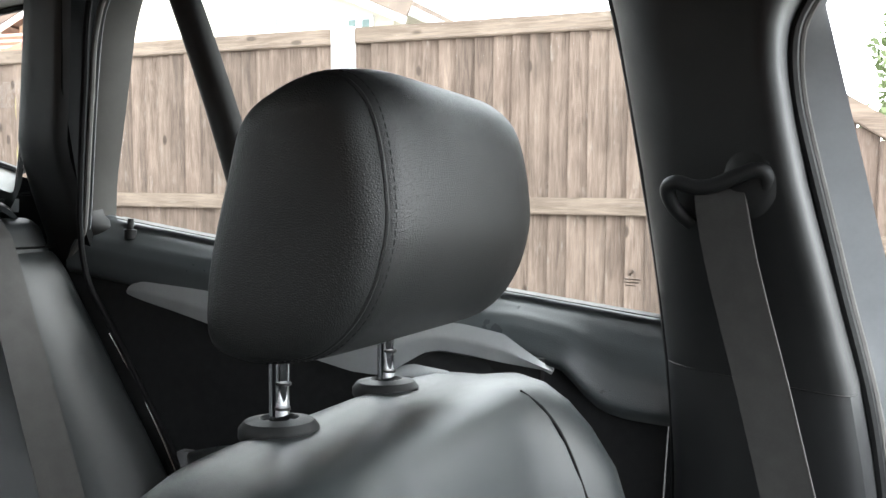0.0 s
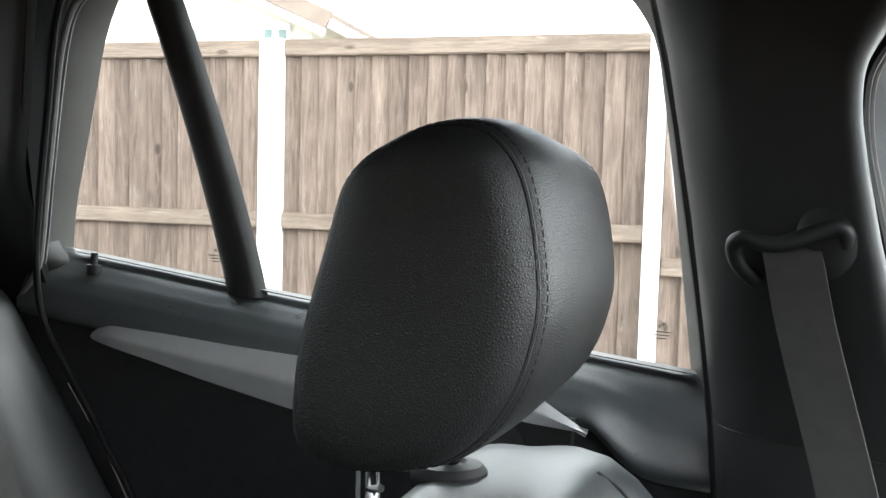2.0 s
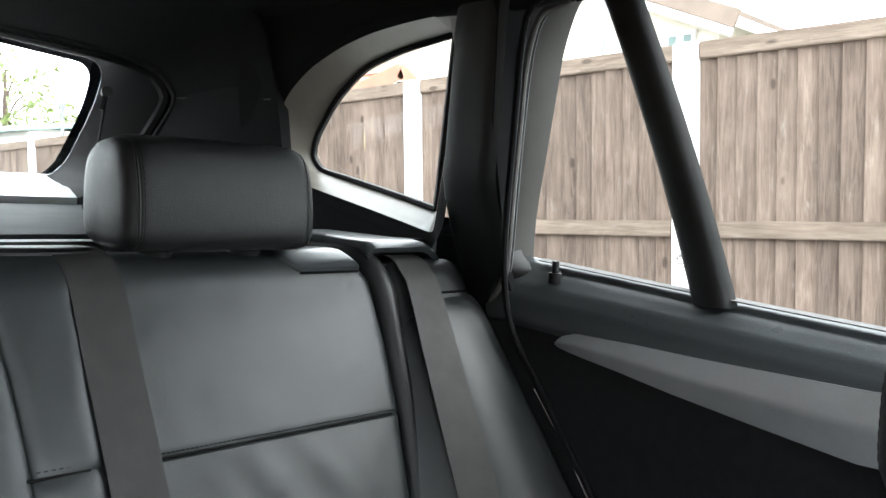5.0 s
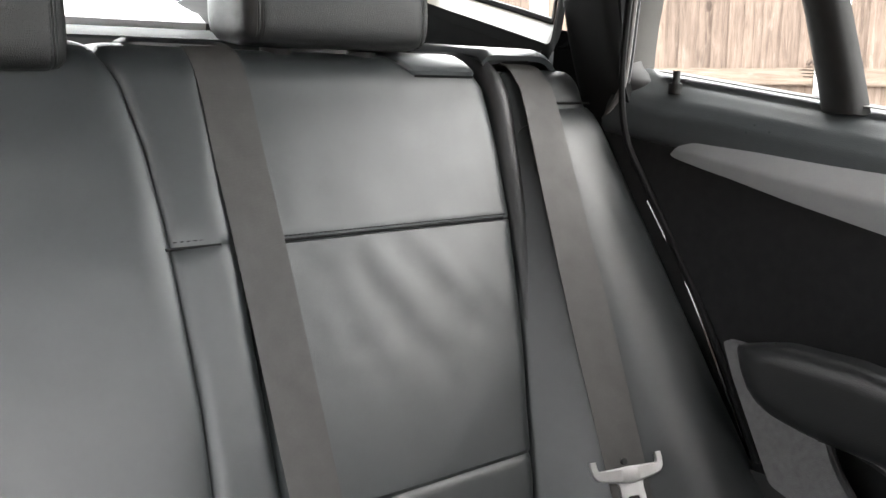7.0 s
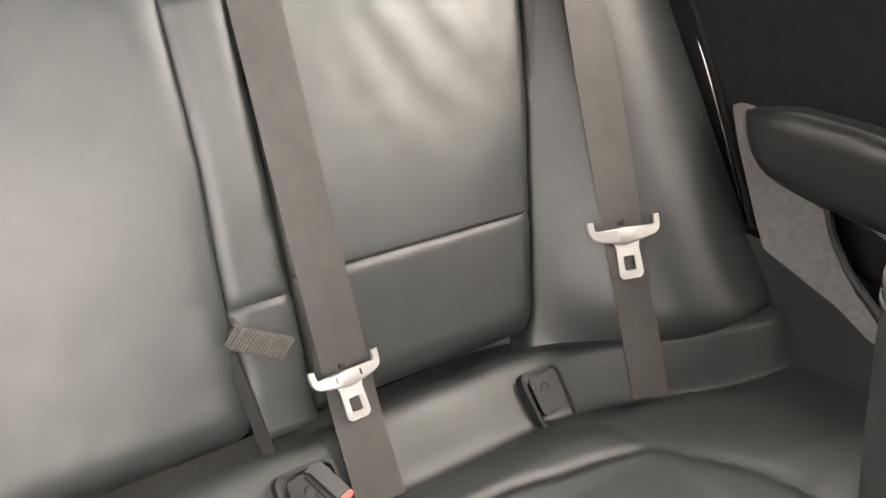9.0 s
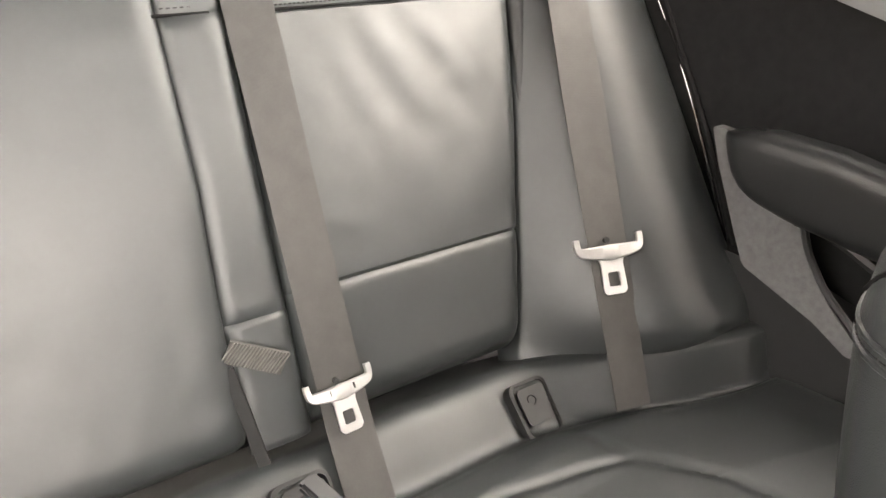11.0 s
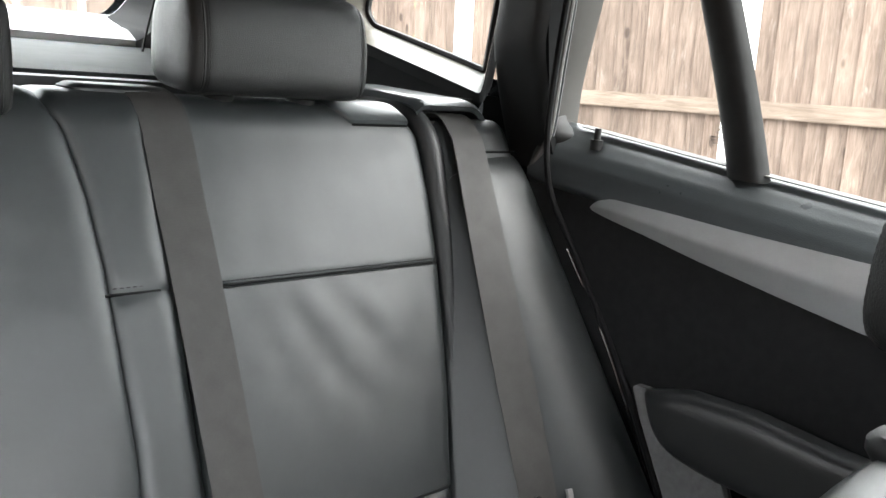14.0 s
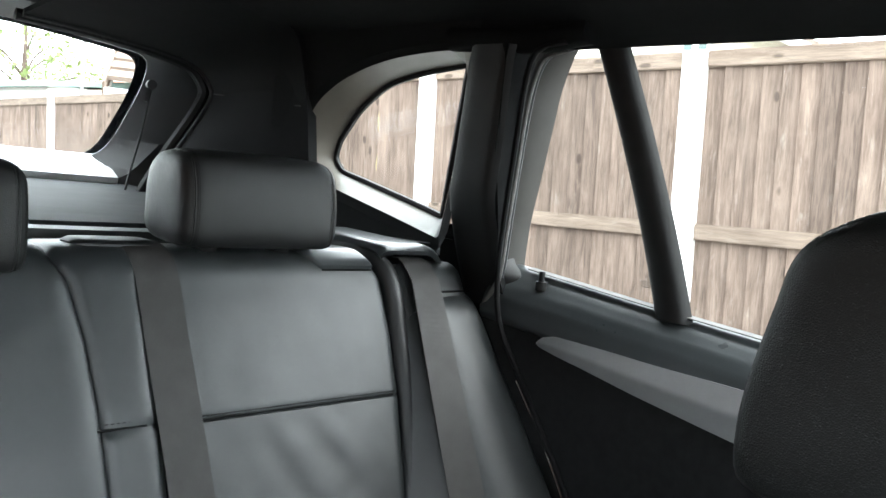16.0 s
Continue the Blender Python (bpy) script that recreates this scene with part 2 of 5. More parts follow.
TILE = material("red_clay_roof_tile", (0.40, 0.19, 0.13), 0.8, second=(0.30, 0.14, 0.10), scale=6, spread=0.6, bump=0.4, bump_scale=60, per_piece=0.15, distance=0.003)
BROWN_TILE = material("brown_concrete_tile", (0.20, 0.15, 0.12), 0.85, second=(0.14, 0.11, 0.09), scale=6, spread=0.6, bump=0.4, bump_scale=60, per_piece=0.15, distance=0.003)
GREEN_ROOF = material("pale_green_shed_roof", (0.30, 0.42, 0.38), 0.6, second=(0.25, 0.36, 0.33), scale=5, bump=0.3, bump_scale=60, distance=0.003)
WHITE_PVC = material("white_window_plastic", (0.8, 0.8, 0.79), 0.35, second=(0.76, 0.76, 0.75), scale=12)
POLE_METAL = material("grey_galvanised_pole", (0.22, 0.23, 0.24), 0.5, metal=0.6, second=(0.17, 0.18, 0.19), scale=12)
LEAF = material("green_leaves", (0.17, 0.21, 0.10), 0.6, second=(0.12, 0.155, 0.07), scale=3, spread=0.7)
PALE_LEAF = material("pale_green_leaves", (0.17, 0.22, 0.07), 0.6, second=(0.11, 0.16, 0.05), scale=3, spread=0.7)
NEEDLE = material("blue_green_needles", (0.07, 0.105, 0.08), 0.7, second=(0.04, 0.07, 0.05), scale=3, spread=0.7)
BARK = material("brown_bark", (0.12, 0.09, 0.07), 0.9, second=(0.07, 0.05, 0.04), scale=9, stretch=(3, 3, 0.5), bump=0.6, bump_scale=40, distance=0.01)
GLASS = glass_material("window_glass")
HOUSE_GLASS = material("dark_house_glass", (0.10, 0.16, 0.15), 0.05, second=(0.08, 0.13, 0.12), scale=2)


# ---- building blocks ----
def part(name, bm, mat, parent, label="", smooth=True, kind=""):
    bmesh.ops.recalc_face_normals(bm, faces=bm.faces)
    me = bpy.data.meshes.new(name)
    bm.to_mesh(me)
    bm.free()
    me.materials.append(mat)
    if smooth:
        me.shade_smooth()
        me.set_sharp_from_angle(angle=radians(38))
    ob = new(name, me)
    ob.parent = parent
    return tagged(ob, label, kind=kind)


def thing(name, label, category, place=(0, 0, 0), group="", kind=""):
    ob = new(name)
    ob.empty_display_size = 0.05
    ob.location = place
    return tagged(ob, label, category, group, kind)


def local(parent, p):
    return Vector(p) - parent.location


def spline(points, n, closed=False):
    """n points at even steps along a smooth curve through the points."""
    pts = [Vector(p) for p in points]
    m, dense = len(pts), []
    for i in range(m if closed else m - 1):
        if closed:
            a, b, c, d = (pts[(i + k) % m] for k in (-1, 0, 1, 2))
        else:
            b, c = pts[i], pts[i + 1]
            a = pts[i - 1] if i else b * 2 - c
            d = pts[i + 2] if i + 2 < m else c * 2 - b
        for k in range(16):
            t = k / 16
            dense.append(0.5 * ((2 * b) + (c - a) * t + (2 * a - 5 * b + 4 * c - d) * t * t + (3 * b - a - 3 * c + d) * t ** 3))
    dense.append(pts[0].copy() if closed else pts[-1].copy())
    run = [0.0]
    for p, q in zip(dense, dense[1:]):
        run.append(run[-1] + (q - p).length)
    out, j = [], 0
    for i in range(n):
        s = run[-1] * i / (n if closed else n - 1)
        while j < len(run) - 2 and run[j + 1] < s:
            j += 1
        f = (s - run[j]) / max(run[j + 1] - run[j], 1e-9)
        out.append(dense[j].lerp(dense[j + 1], min(f, 1)))
    return out


def lerps(table, v):
    """Straight-line reading of a table of (key, value)."""
    if v <= table[0][0]:
        return table[0][1]
    for (a, p), (b, q) in zip(table, table[1:]):
        if v <= b:
            return p + (q - p) * (v - a) / (b - a)
    return table[-1][1]


def loft(rings, cap=(True, True), closed=True):
    bm = bmesh.new()
    vs = [[bm.verts.new(p) for p in r] for r in rings]
    n = len(rings[0])
    for a, b in zip(vs, vs[1:]):
        for i in range(n if closed else n - 1):
            j = (i + 1) % n
            bm.faces.new((a[i], a[j], b[j], b[i]))
    if closed:
        if cap[0]:
            bm.faces.new(vs[0])
        if cap[1]:
            bm.faces.new(vs[-1][::-1])
    return bm


def sheet(fn, nu, nv, thick):
    """A padded sheet fn(u, v), u and v from 0 to 1, given a back at that depth behind its front."""
    grid = [[Vector(fn(i / nu, j / nv)) for j in range(nv + 1)] for i in range(nu + 1)]
    bm = bmesh.new()
    front, back = [], []
    for i in range(nu + 1):
        fr, br = [], []
        for j in range(nv + 1):
            du = grid[min(i + 1, nu)][j] - grid[max(i - 1, 0)][j]
            dv = grid[i][min(j + 1, nv)] - grid[i][max(j - 1, 0)]
            nn = du.cross(dv)
            nn = nn.normalized() if nn.length > 1e-12 else Vector((0, 0, 1))
            fr.append(bm.verts.new(grid[i][j]))
            br.append(bm.verts.new(grid[i][j] - nn * thick))
        front.append(fr)
        back.append(br)
    for i in range(nu):
        for j in range(nv):
            bm.faces.new((front[i][j], front[i + 1][j], front[i + 1][j + 1], front[i][j + 1]))
            bm.faces.new((back[i][j], back[i][j + 1], back[i + 1][j + 1], back[i + 1][j]))
    for i in range(nu):
        bm.faces.new((front[i][0], back[i][0], back[i + 1][0], front[i + 1][0]))
        bm.faces.new((front[i][nv], front[i + 1][nv], back[i + 1][nv], back[i][nv]))
    for j in range(nv):
        bm.faces.new((front[0][j], front[0][j + 1], back[0][j + 1], back[0][j]))
        bm.faces.new((front[nu][j], back[nu][j], back[nu][j + 1], front[nu][j + 1]))
    return bm


def tube(points, r, n=12, seg=8, smooth=True, flat=1.0):
    """A round bar along a curve; flat squeezes it in its second direction."""
    pts = spline(points, n) if smooth else [Vector(p) for p in points]
    rings = []
    for i, p in enumerate(pts):
        t = (pts[min(i + 1, len(pts) - 1)] - pts[max(i - 1, 0)]).normalized()
        if i == 0 or flat != 1.0:
            a = t.cross(Vector((0, 0, 1)) if abs(t.z) < 0.9 else Vector((1, 0, 0))).normalized()
        else:
            a = (a - t * a.dot(t)).normalized()
        b = t.cross(a)
        rings.append([p + a * r * math.cos(q) + b * r * flat * math.sin(q) for q in (2 * math.pi * k / seg for k in range(seg))])
    return loft(rings)


def ribbon(points, width, thick, n=60, across=6, bow=0.0):
    """A flat strap along points, each with its own direction across: (place, across)."""
    ps, ws = spline([p for p, _ in points], n), spline([w for _, w in points], n)
    rings = []
    for i, (p, w) in enumerate(zip(ps, ws)):
        t = (ps[min(i + 1, n - 1)] - ps[max(i - 1, 0)]).normalized()
        w = (w - t * w.dot(t)).normalized()
        nn = w.cross(t)
        ring = [p + w * width * (k / across - 0.5) + nn * (thick / 2 + bow * (1 - (2 * k / across - 1) ** 2)) for k in range(across + 1)]
        ring += [p + w * width * (k / across - 0.5) + nn * (-thick / 2 + bow * (1 - (2 * k / across - 1) ** 2)) for k in range(across, -1, -1)]
        rings.append(ring)
    return loft(rings)


def box(x0, x1, y0, y1, z0, z1, bevel=0.0, seg=2):
    bm = bmesh.new()
    bmesh.ops.create_cube(bm, size=1)
    for v in bm.verts:
        v.co = ((x0 + x1) / 2 + v.co.x * (x1 - x0), (y0 + y1) / 2 + v.co.y * (y1 - y0), (z0 + z1) / 2 + v.co.z * (z1 - z0))
    if bevel:
        bmesh.ops.bevel(bm, geom=bm.edges[:], offset=bevel, segments=seg, affect="EDGES")
    return bm


def turn(bm, m):
    bmesh.ops.transform(bm, matrix=m, verts=bm.verts)
    return bm


def rounded(points, radius, seg=6):
    """A polygon in the plane with its corners rounded."""
    pts, out = [Vector(p) for p in points], []
    m = len(pts)
    for i, p in enumerate(pts):
        a, b = pts[i - 1] - p, pts[(i + 1) % m] - p
        r = radius[i] if isinstance(radius, (list, tuple)) else radius
        r = min(r, a.length * 0.45, b.length * 0.45)
        s, e = p + a.normalized() * r, p + b.normalized() * r
        for k in range(seg + 1):
            t = k / seg
            out.append(s * (1 - t) ** 2 + p * 2 * t * (1 - t) + e * t * t)
    return out


def polar(poly, centre, angles):
    """Where rays from the centre cross a closed polygon."""
    out = []
    m = len(poly)
    for a in angles:
        d = Vector((math.cos(a), math.sin(a)))
        best = None
        for i in range(m):
            p, q = poly[i] - centre, poly[(i + 1) % m] - centre
            e = q - p
            den = d.x * e.y - d.y * e.x
            if abs(den) < 1e-12:
                continue
            s = (p.x * e.y - p.y * e.x) / den
            u = (p.x * d.y - p.y * d.x) / den
            if s > 0 and -1e-6 <= u <= 1 + 1e-6 and (best is None or s > best):
                best = s
        out.append(centre + d * (best or 0.001))
    return out


def frame_loft(polys, centre, place, extra=96):
    """A frame round an opening: closed outlines (x, z), from the pane outwards, each lifted by place(k, x, z)."""
    centre = Vector(centre)
    angles = set(round(2 * math.pi * k / extra, 5) for k in range(extra))
    for poly in polys:
        for p in poly:
            d = p - centre
            angles.add(round(math.atan2(d.y, d.x) % (2 * math.pi), 5))
    angles = sorted(angles)
    rings = [[Vector(place(k, p.x, p.y)) for p in polar(poly, centre, angles)] for k, poly in enumerate(polys)]
    return loft(rings, cap=(False, False))


def plate(poly, place, thick):
    """A flat plate with that outline (x, z) put in space by place(x, z), given a thickness along a direction."""
    bm = bmesh.new()
    a = [bm.verts.new(Vector(place(p.x, p.y))) for p in poly]
    b = [bm.verts.new(Vector(place(p.x, p.y)) + Vector(thick)) for p in poly]
    bm.faces.new(a)
    bm.faces.new(b[::-1])
    for i in range(len(poly)):
        j = (i + 1) % len(poly)
        bm.faces.new((a[i], b[i], b[j], a[j]))
    return bm


def stitches(points, pitch, length, r, n):
    """Single stitches along a curve."""
    pts = spline(points, n)
    total = sum((b - a).length for a, b in zip(pts, pts[1:]))
    count = max(2, int(total / pitch))
    even = spline(points, count)
    bm = bmesh.new()
    for i in range(count - 1):
        t = (even[i + 1] - even[i]).normalized()
        a = t.cross(Vector((0, 0, 1)) if abs(t.z) < 0.9 else Vector((1, 0, 0))).normalized()
        b = t.cross(a)
        p, ring0, ring1 = even[i], [], []
        for k in range(4):
            o = a * r * math.cos(k * math.pi / 2) + b * r * math.sin(k * math.pi / 2)
            ring0.append(bm.verts.new(p + o * 0.6))
            ring1.append(bm.verts.new(p + t * length + o * 0.6))
        for k in range(4):
            bm.faces.new((ring0[k], ring0[(k + 1) % 4], ring1[(k + 1) % 4], ring1[k]))
        bm.faces.new(ring0[::-1])
        bm.faces.new(ring1)
    return bm


def quarter(t):
    return math.sqrt(max(0.0, 1 - (1 - min(max(t, 0), 1)) ** 2))


# ---- the car's shell: floor, roof lining, plain walls ----
MID = -0.06          # the car's middle line


def door_y(x, off=0.0):
    return 0.748 + 0.097 * (x + 0.609) - off


tagged(part("floor", box(-1.85, 1.35, MID - 0.84, MID + 0.84, 0.20, 0.25), FLOOR_MAT, None, smooth=False), "black carpeted floor of a car", "floor", kind="structure")


def roof(u, v):
    y = MID + 0.762 * (2 * u - 1)
    x = 0.54 - 2.17 * v
    d = abs(y - MID) / 0.80
    z = 1.485 - 0.045 * d * d - 0.078 * d ** 8 - 0.045 * max(0, v - 0.55) ** 1.5 / 0.3 - 0.02 * max(0, 0.25 - v) / 0.25
    return x, y, z


tagged(part("ceiling", sheet(roof, 40, 40, -0.035), LINER, None), "black felt headliner of a car", "ceiling", kind="structure")
tagged(part("roof_skin", sheet(lambda u, v: Vector(roof(u, v)) + Vector((0, 0, 0.05)), 24, 24, -0.012), BODY_PAINT, None), "dark painted car roof panel", "car roof", kind="structure")


def plain_wall(name, bits, label):
    bm = bmesh.new()
    for b in bits:
        other = box(*b)
        me = bpy.data.meshes.new("bit")
        other.to_mesh(me)
        other.free()
        bm.from_mesh(me)
        bpy.data.meshes.remove(me)
    return tagged(part(name, bm, PLASTIC, None, smooth=False), label, "wall", kind="structure")


RY = MID - 0.82
plain_wall("wall_right", [(-1.8, 1.3, RY - 0.05, RY, 0.25, 1.0), (-0.84, -0.66, RY - 0.05, RY, 1.0, 1.41), (0.2, 0.36, RY - 0.05, RY, 1.0, 1.41), (-1.8, -1.2, RY - 0.05, RY, 1.0, 1.41), (-1.8, 0.75, RY - 0.05, RY + 0.03, 1.41, 1.47)], "plain dark trim along the far side of the car")
# The last box is an unseen header, hung low to shade the upper rear seat.
plain_wall("wall_front", [(1.25, 1.3, RY, MID + 0.82, 0.25, 0.95), (0.9, 1.25, RY, MID + 0.82, 0.80, 0.92), (0.50, 0.56, RY, MID + 0.82, 1.345, 1.48)], "plain dark dashboard bulkhead and unseen low header shading the rear seat")
plain_wall("wall_left", [(0.42, 1.3, 0.80, 0.85, 0.25, 0.95), (0.30, 0.64, 0.79, 0.85, 1.40, 1.46)], "plain dark front door lining below the window")

# ---- left rear door ----
door = thing("rear_door", "closed left rear car door with black grained lining", "car door", (-0.2, 0.80, 0.30))
SILL = [(-0.70, 1.064), (-0.658, 1.060), (-0.532, 1.047), (-0.434, 1.036), (-0.206, 1.013), (0.0, 0.997), (0.165, 0.981), (0.22, 0.976)]


def sill(x):
    return lerps(SILL, x)


# window frame: pane outline, then the reveal, then the inner and outer edges of the frame
pane = rounded([(-0.676, 1.035), (-0.670, 1.115), (-0.644, 1.223), (-0.612, 1.352), (-0.578, 1.420), (0.05, 1.425), (0.098, 1.365), (0.124, 1.225), (0.172, 0.930)], [0.01, 0.1, 0.1, 0.05, 0.04, 0.05, 0.05, 0.1, 0.01])
inner = rounded([(-0.680, 1.030), (-0.674, 1.115), (-0.648, 1.223), (-0.618, 1.362), (-0.582, 1.430), (0.06, 1.435), (0.116, 1.365), (0.140, 1.225), (0.189, 0.925)], [0.01, 0.1, 0.1, 0.05, 0.04, 0.05, 0.05, 0.1, 0.01])
outer = rounded([(-0.692, 1.025), (-0.684, 1.115), (-0.658, 1.223), (-0.628, 1.370), (-0.594, 1.442), (0.06, 1.447), (0.126, 1.370), (0.150, 1.225), (0.200, 0.920)], [0.01, 0.1, 0.1, 0.05, 0.04, 0.05, 0.05, 0.1, 0.01])


def lift(x, z):
    """How far the side of the car leans inwards above the sill."""
    return 0.16 * max(0, z - 1.02) ** 1.3


def door_frame_place(k, x, z):
    return local(door, (x, door_y(x, (-0.045, -0.005, 0.012)[k]) - lift(x, z), z))


part("window_frame", frame_loft([pane, inner, outer], (-0.25, 1.2), door_frame_place), DOOR_REVEAL, door, "pale grey reveal round the door window")
ring2 = rounded([(-0.725, 1.010), (-0.715, 1.115), (-0.690, 1.223), (-0.655, 1.380), (-0.62, 1.462), (0.06, 1.467), (0.140, 1.380), (0.165, 1.225), (0.215, 0.915)], [0.01, 0.1, 0.1, 0.05, 0.04, 0.05, 0.05, 0.1, 0.01])
part("frame_cover", frame_loft([outer, ring2], (-0.25, 1.2), lambda k, x, z: local(door, (x, door_y(x, (0.0125, 0.0)[k]) - lift(x, z), z))), DOOR_REVEAL, door)
gl = part("window_pane", plate(pane, lambda x, z: local(door, (x, door_y(x, -0.047) - lift(x, z), z)), (0, 0.004, 0)), GLASS, door, "clear tempered door glass", smooth=False)
gl.visible_shadow = False

# slanting divider bar between the drop glass and the fixed pane
def bar(u, v):
    z = 1.432 - (1 - v) * 0.412
    x0 = -0.394 - (z - 1.030) * (0.262 + 0.045 * (z - 1.03) / 0.37)
    a = (u - 0.5)
    w = 0.058 - 0.006 * v
    y = door_y(x0, 0.022 * quarter(1 - abs(2 * a)) - 0.018) - lift(x0, z)
    return local(door, (x0 + a * w, y, z))


part("divider_bar", sheet(bar, 10, 24, 0.02), RUBBER, door, "slim black bar dividing the door window")

# lining: rolls over from the sill to the upright face
LINING = [(-0.040, 0.000), (-0.030, 0.002), (-0.016, -0.003), (0.000, -0.013), (0.016, -0.026), (0.028, -0.042), (0.036, -0.062), (0.039, -0.078)]


def lining(u, v):
    x = -0.69 + 0.905 * u
    k = v * (len(LINING) - 1)
    i = min(int(k), len(LINING) - 2)
    o = LINING[i][0] + (LINING[i + 1][0] - LINING[i][0]) * (k - i)
    dz = LINING[i][1] + (LINING[i + 1][1] - LINING[i][1]) * (k - i)
    drop = lerps([(-0.05, 0.0), (0.0, -0.016), (0.063, -0.009), (0.081, 0.005), (0.10, 0.022), (0.117, 0.031), (0.144, 0.034), (0.215, 0.030)], x)
    low = max(0, v - 0.25) / 0.75
    low = low * low * (3 - 2 * low)
    tuck = 0.010 * max(0, v - 0.92) / 0.08
    return local(door, (x, door_y(x, o - tuck), sill(x) - 0.002 + dz * (1 + 0.12 * min(1, max(0, v - 0.2) / 0.3)) - drop * low))


part("upper_lining", sheet(lining, 60, 28, -0.02), DOOR_VINYL, door, "soft black grained upper door lining")


def sail(u, v):
    """Fillet between the rear end of the sill and the window frame."""
    z = 1.028 + 0.058 * v
    a = -0.698 + 0.17 * max(0, z - 1.06)
    b = -0.678 + 0.14 * max(0, z - 1.06) + 0.036 * math.exp(-max(0, z - 1.040) / 0.012)
    x = a + (b - a) * u * (1 - v ** 3)
    return local(door, (x, door_y(x, 0.0145 - 0.030 * u ** 3 - 0.012 * v ** 2) - lift(x, z), z))


part("frame_fillet", sheet(sail, 16, 28, -0.006), RUBBER, door)
part("sill_seal", ribbon([((local(door, (x, door_y(x, -0.014), sill(x) + 0.001))), Vector((0, 1, 0.15))) for x in (-0.64, -0.4, -0.1, 0.17)], 0.014, 0.0015, n=40), GREY_SEAL, door, "thin grey window seal along the sill")

# main panel of cloth below
def main_panel(u, v):
    x = -0.72 + 0.912 * u
    top = sill(x) - 0.066
    z = top + (0.28 - top) * v
    o = 0.024 + 0.022 * quarter(v * 9) + 0.012 * math.sin(min(v * 2.2, 1) * math.pi) - 0.022 * min(1, max(0, x + 0.02) / 0.06)
    return local(door, (x, door_y(x, o - 0.012), z))


part("main_panel", sheet(main_panel, 40, 40, -0.03), CLOTH, door, "black cloth door panel")

# satin trim blade
TOP = [(-0.569, 0.957), (-0.555, 0.968), (-0.53, 0.975), (-0.45, 0.972), (-0.367, 0.967), (-0.192, 0.960), (-0.05, 0.960), (0.0, 0.953), (0.03, 0.935), (0.063, 0.916)]
LOW = [(-0.569, 0.955), (-0.479, 0.938), (-0.401, 0.921), (-0.30, 0.902), (-0.20, 0.884), (-0.165, 0.883), (-0.145, 0.889), (-0.125, 0.903), (-0.10, 0.9195), (-0.078, 0.9245), (-0.04, 0.922), (0.0, 0.9175), (0.063, 0.9135)]


def blade(u, v):
    x = -0.570 + 0.634 * u
    a, b = lerps(TOP, x), lerps(LOW, x)
    z = a + (b - a) * v
    ridge = 0.006 * (1 - abs(v - 0.52) / 0.52)
    return local(door, (x, door_y(x, 0.046 + (ridge + 0.014) * quarter(u * 9)), z))


part("trim_strip", sheet(blade, 70, 12, -0.005), SILVER_TRIM, door, "satin grey tapering door trim strip")
part("handle_recess", sheet(lambda u, v: local(door, (-0.17 + 0.215 * u, door_y(-0.17 + 0.215 * u, 0.050 - 0.022 * math.sin(u * math.pi) * quarter((1 - v) * 2)), 0.925 - 0.085 * v)), 20, 10, -0.01), RUBBER, door, "dark door pull recess")
part("door_pull", sheet(lambda u, v: local(door, (-0.142 + 0.075 * u, door_y(-0.142 + 0.075 * u, 0.060 + 0.014 * math.sin(v * math.pi)), 0.886 + 0.014 * math.sin(min(1, u * 2.2) * math.pi / 2) - 0.006 * u - 0.012 * v)), 16, 8, 0.006), SILVER_TRIM, door, "satin inner door handle lever")

# locking pin
pin = part("lock_pin", tube([local(door, (-0.602, door_y(-0.602, 0.006), 1.030)), local(door, (-0.602, door_y(-0.602, 0.006), 1.060))], 0.0048, n=6, seg=12), RUBBER, door, "black door lock pin")
part("pin_collar", tube([local(door, (-0.602, door_y(-0.602, 0.006), 1.030)), local(door, (-0.602, door_y(-0.602, 0.006), 1.044))], 0.009, n=6, seg=14), RUBBER, pin)

# armrest and the grey felt pocket
def armrest(u, v):
    """Padded roll whose rear end curves down into the felt pocket."""
    x = -0.425 + 0.60 * u
    top = lerps([(-0.43, 0.747), (-0.40, 0.757), (-0.367, 0.766), (-0.29, 0.768), (-0.2, 0.758), (0.2, 0.735)], x)
    low = lerps([(-0.43, 0.745), (-0.418, 0.728), (-0.406, 0.705), (-0.391, 0.690), (-0.37, 0.679), (-0.33, 0.671), (-0.31, 0.669), (-0.23, 0.664), (0.2, 0.65)], x)
    a = math.pi * (1.0 - v)
    z = (top + low) / 2 + (top - low) / 2 * math.cos(a) * -1
    deep = 0.074 + 0.034 * (quarter(v * 2.6) * quarter((1 - v) * 2.4)) * quarter((x + 0.43) / 0.06)
    return local(door, (x, door_y(x, deep), z))


part("armrest", sheet(armrest, 48, 20, -0.05), ARM_VINYL, door, "padded black door armrest")
pocket = rounded([(-0.447, 0.749), (-0.419, 0.750), (-0.409, 0.724), (-0.389, 0.695), (-0.368, 0.681), (-0.328, 0.673), (-0.314, 0.668), (-0.302, 0.642), (-0.285, 0.619), (-0.25, 0.582), (-0.20, 0.545), (-0.22, 0.535), (-0.268, 0.560), (-0.368, 0.592), (-0.394, 0.640), (-0.428, 0.705)], 0.008)
part("felt_pocket", plate(pocket, lambda x, z: local(door, (x, door_y(x, 0.084), z)), (0, 0.012, 0)), CARPET, door, "grey felt lining of the door pocket")
part("pocket_rim", tube([local(door, (x, door_y(x, 0.080), z)) for x, z in ((-0.313, 0.672), (-0.299, 0.642), (-0.282, 0.619), (-0.262, 0.598), (-0.20, 0.552))], 0.005, n=20), PLASTIC, door)
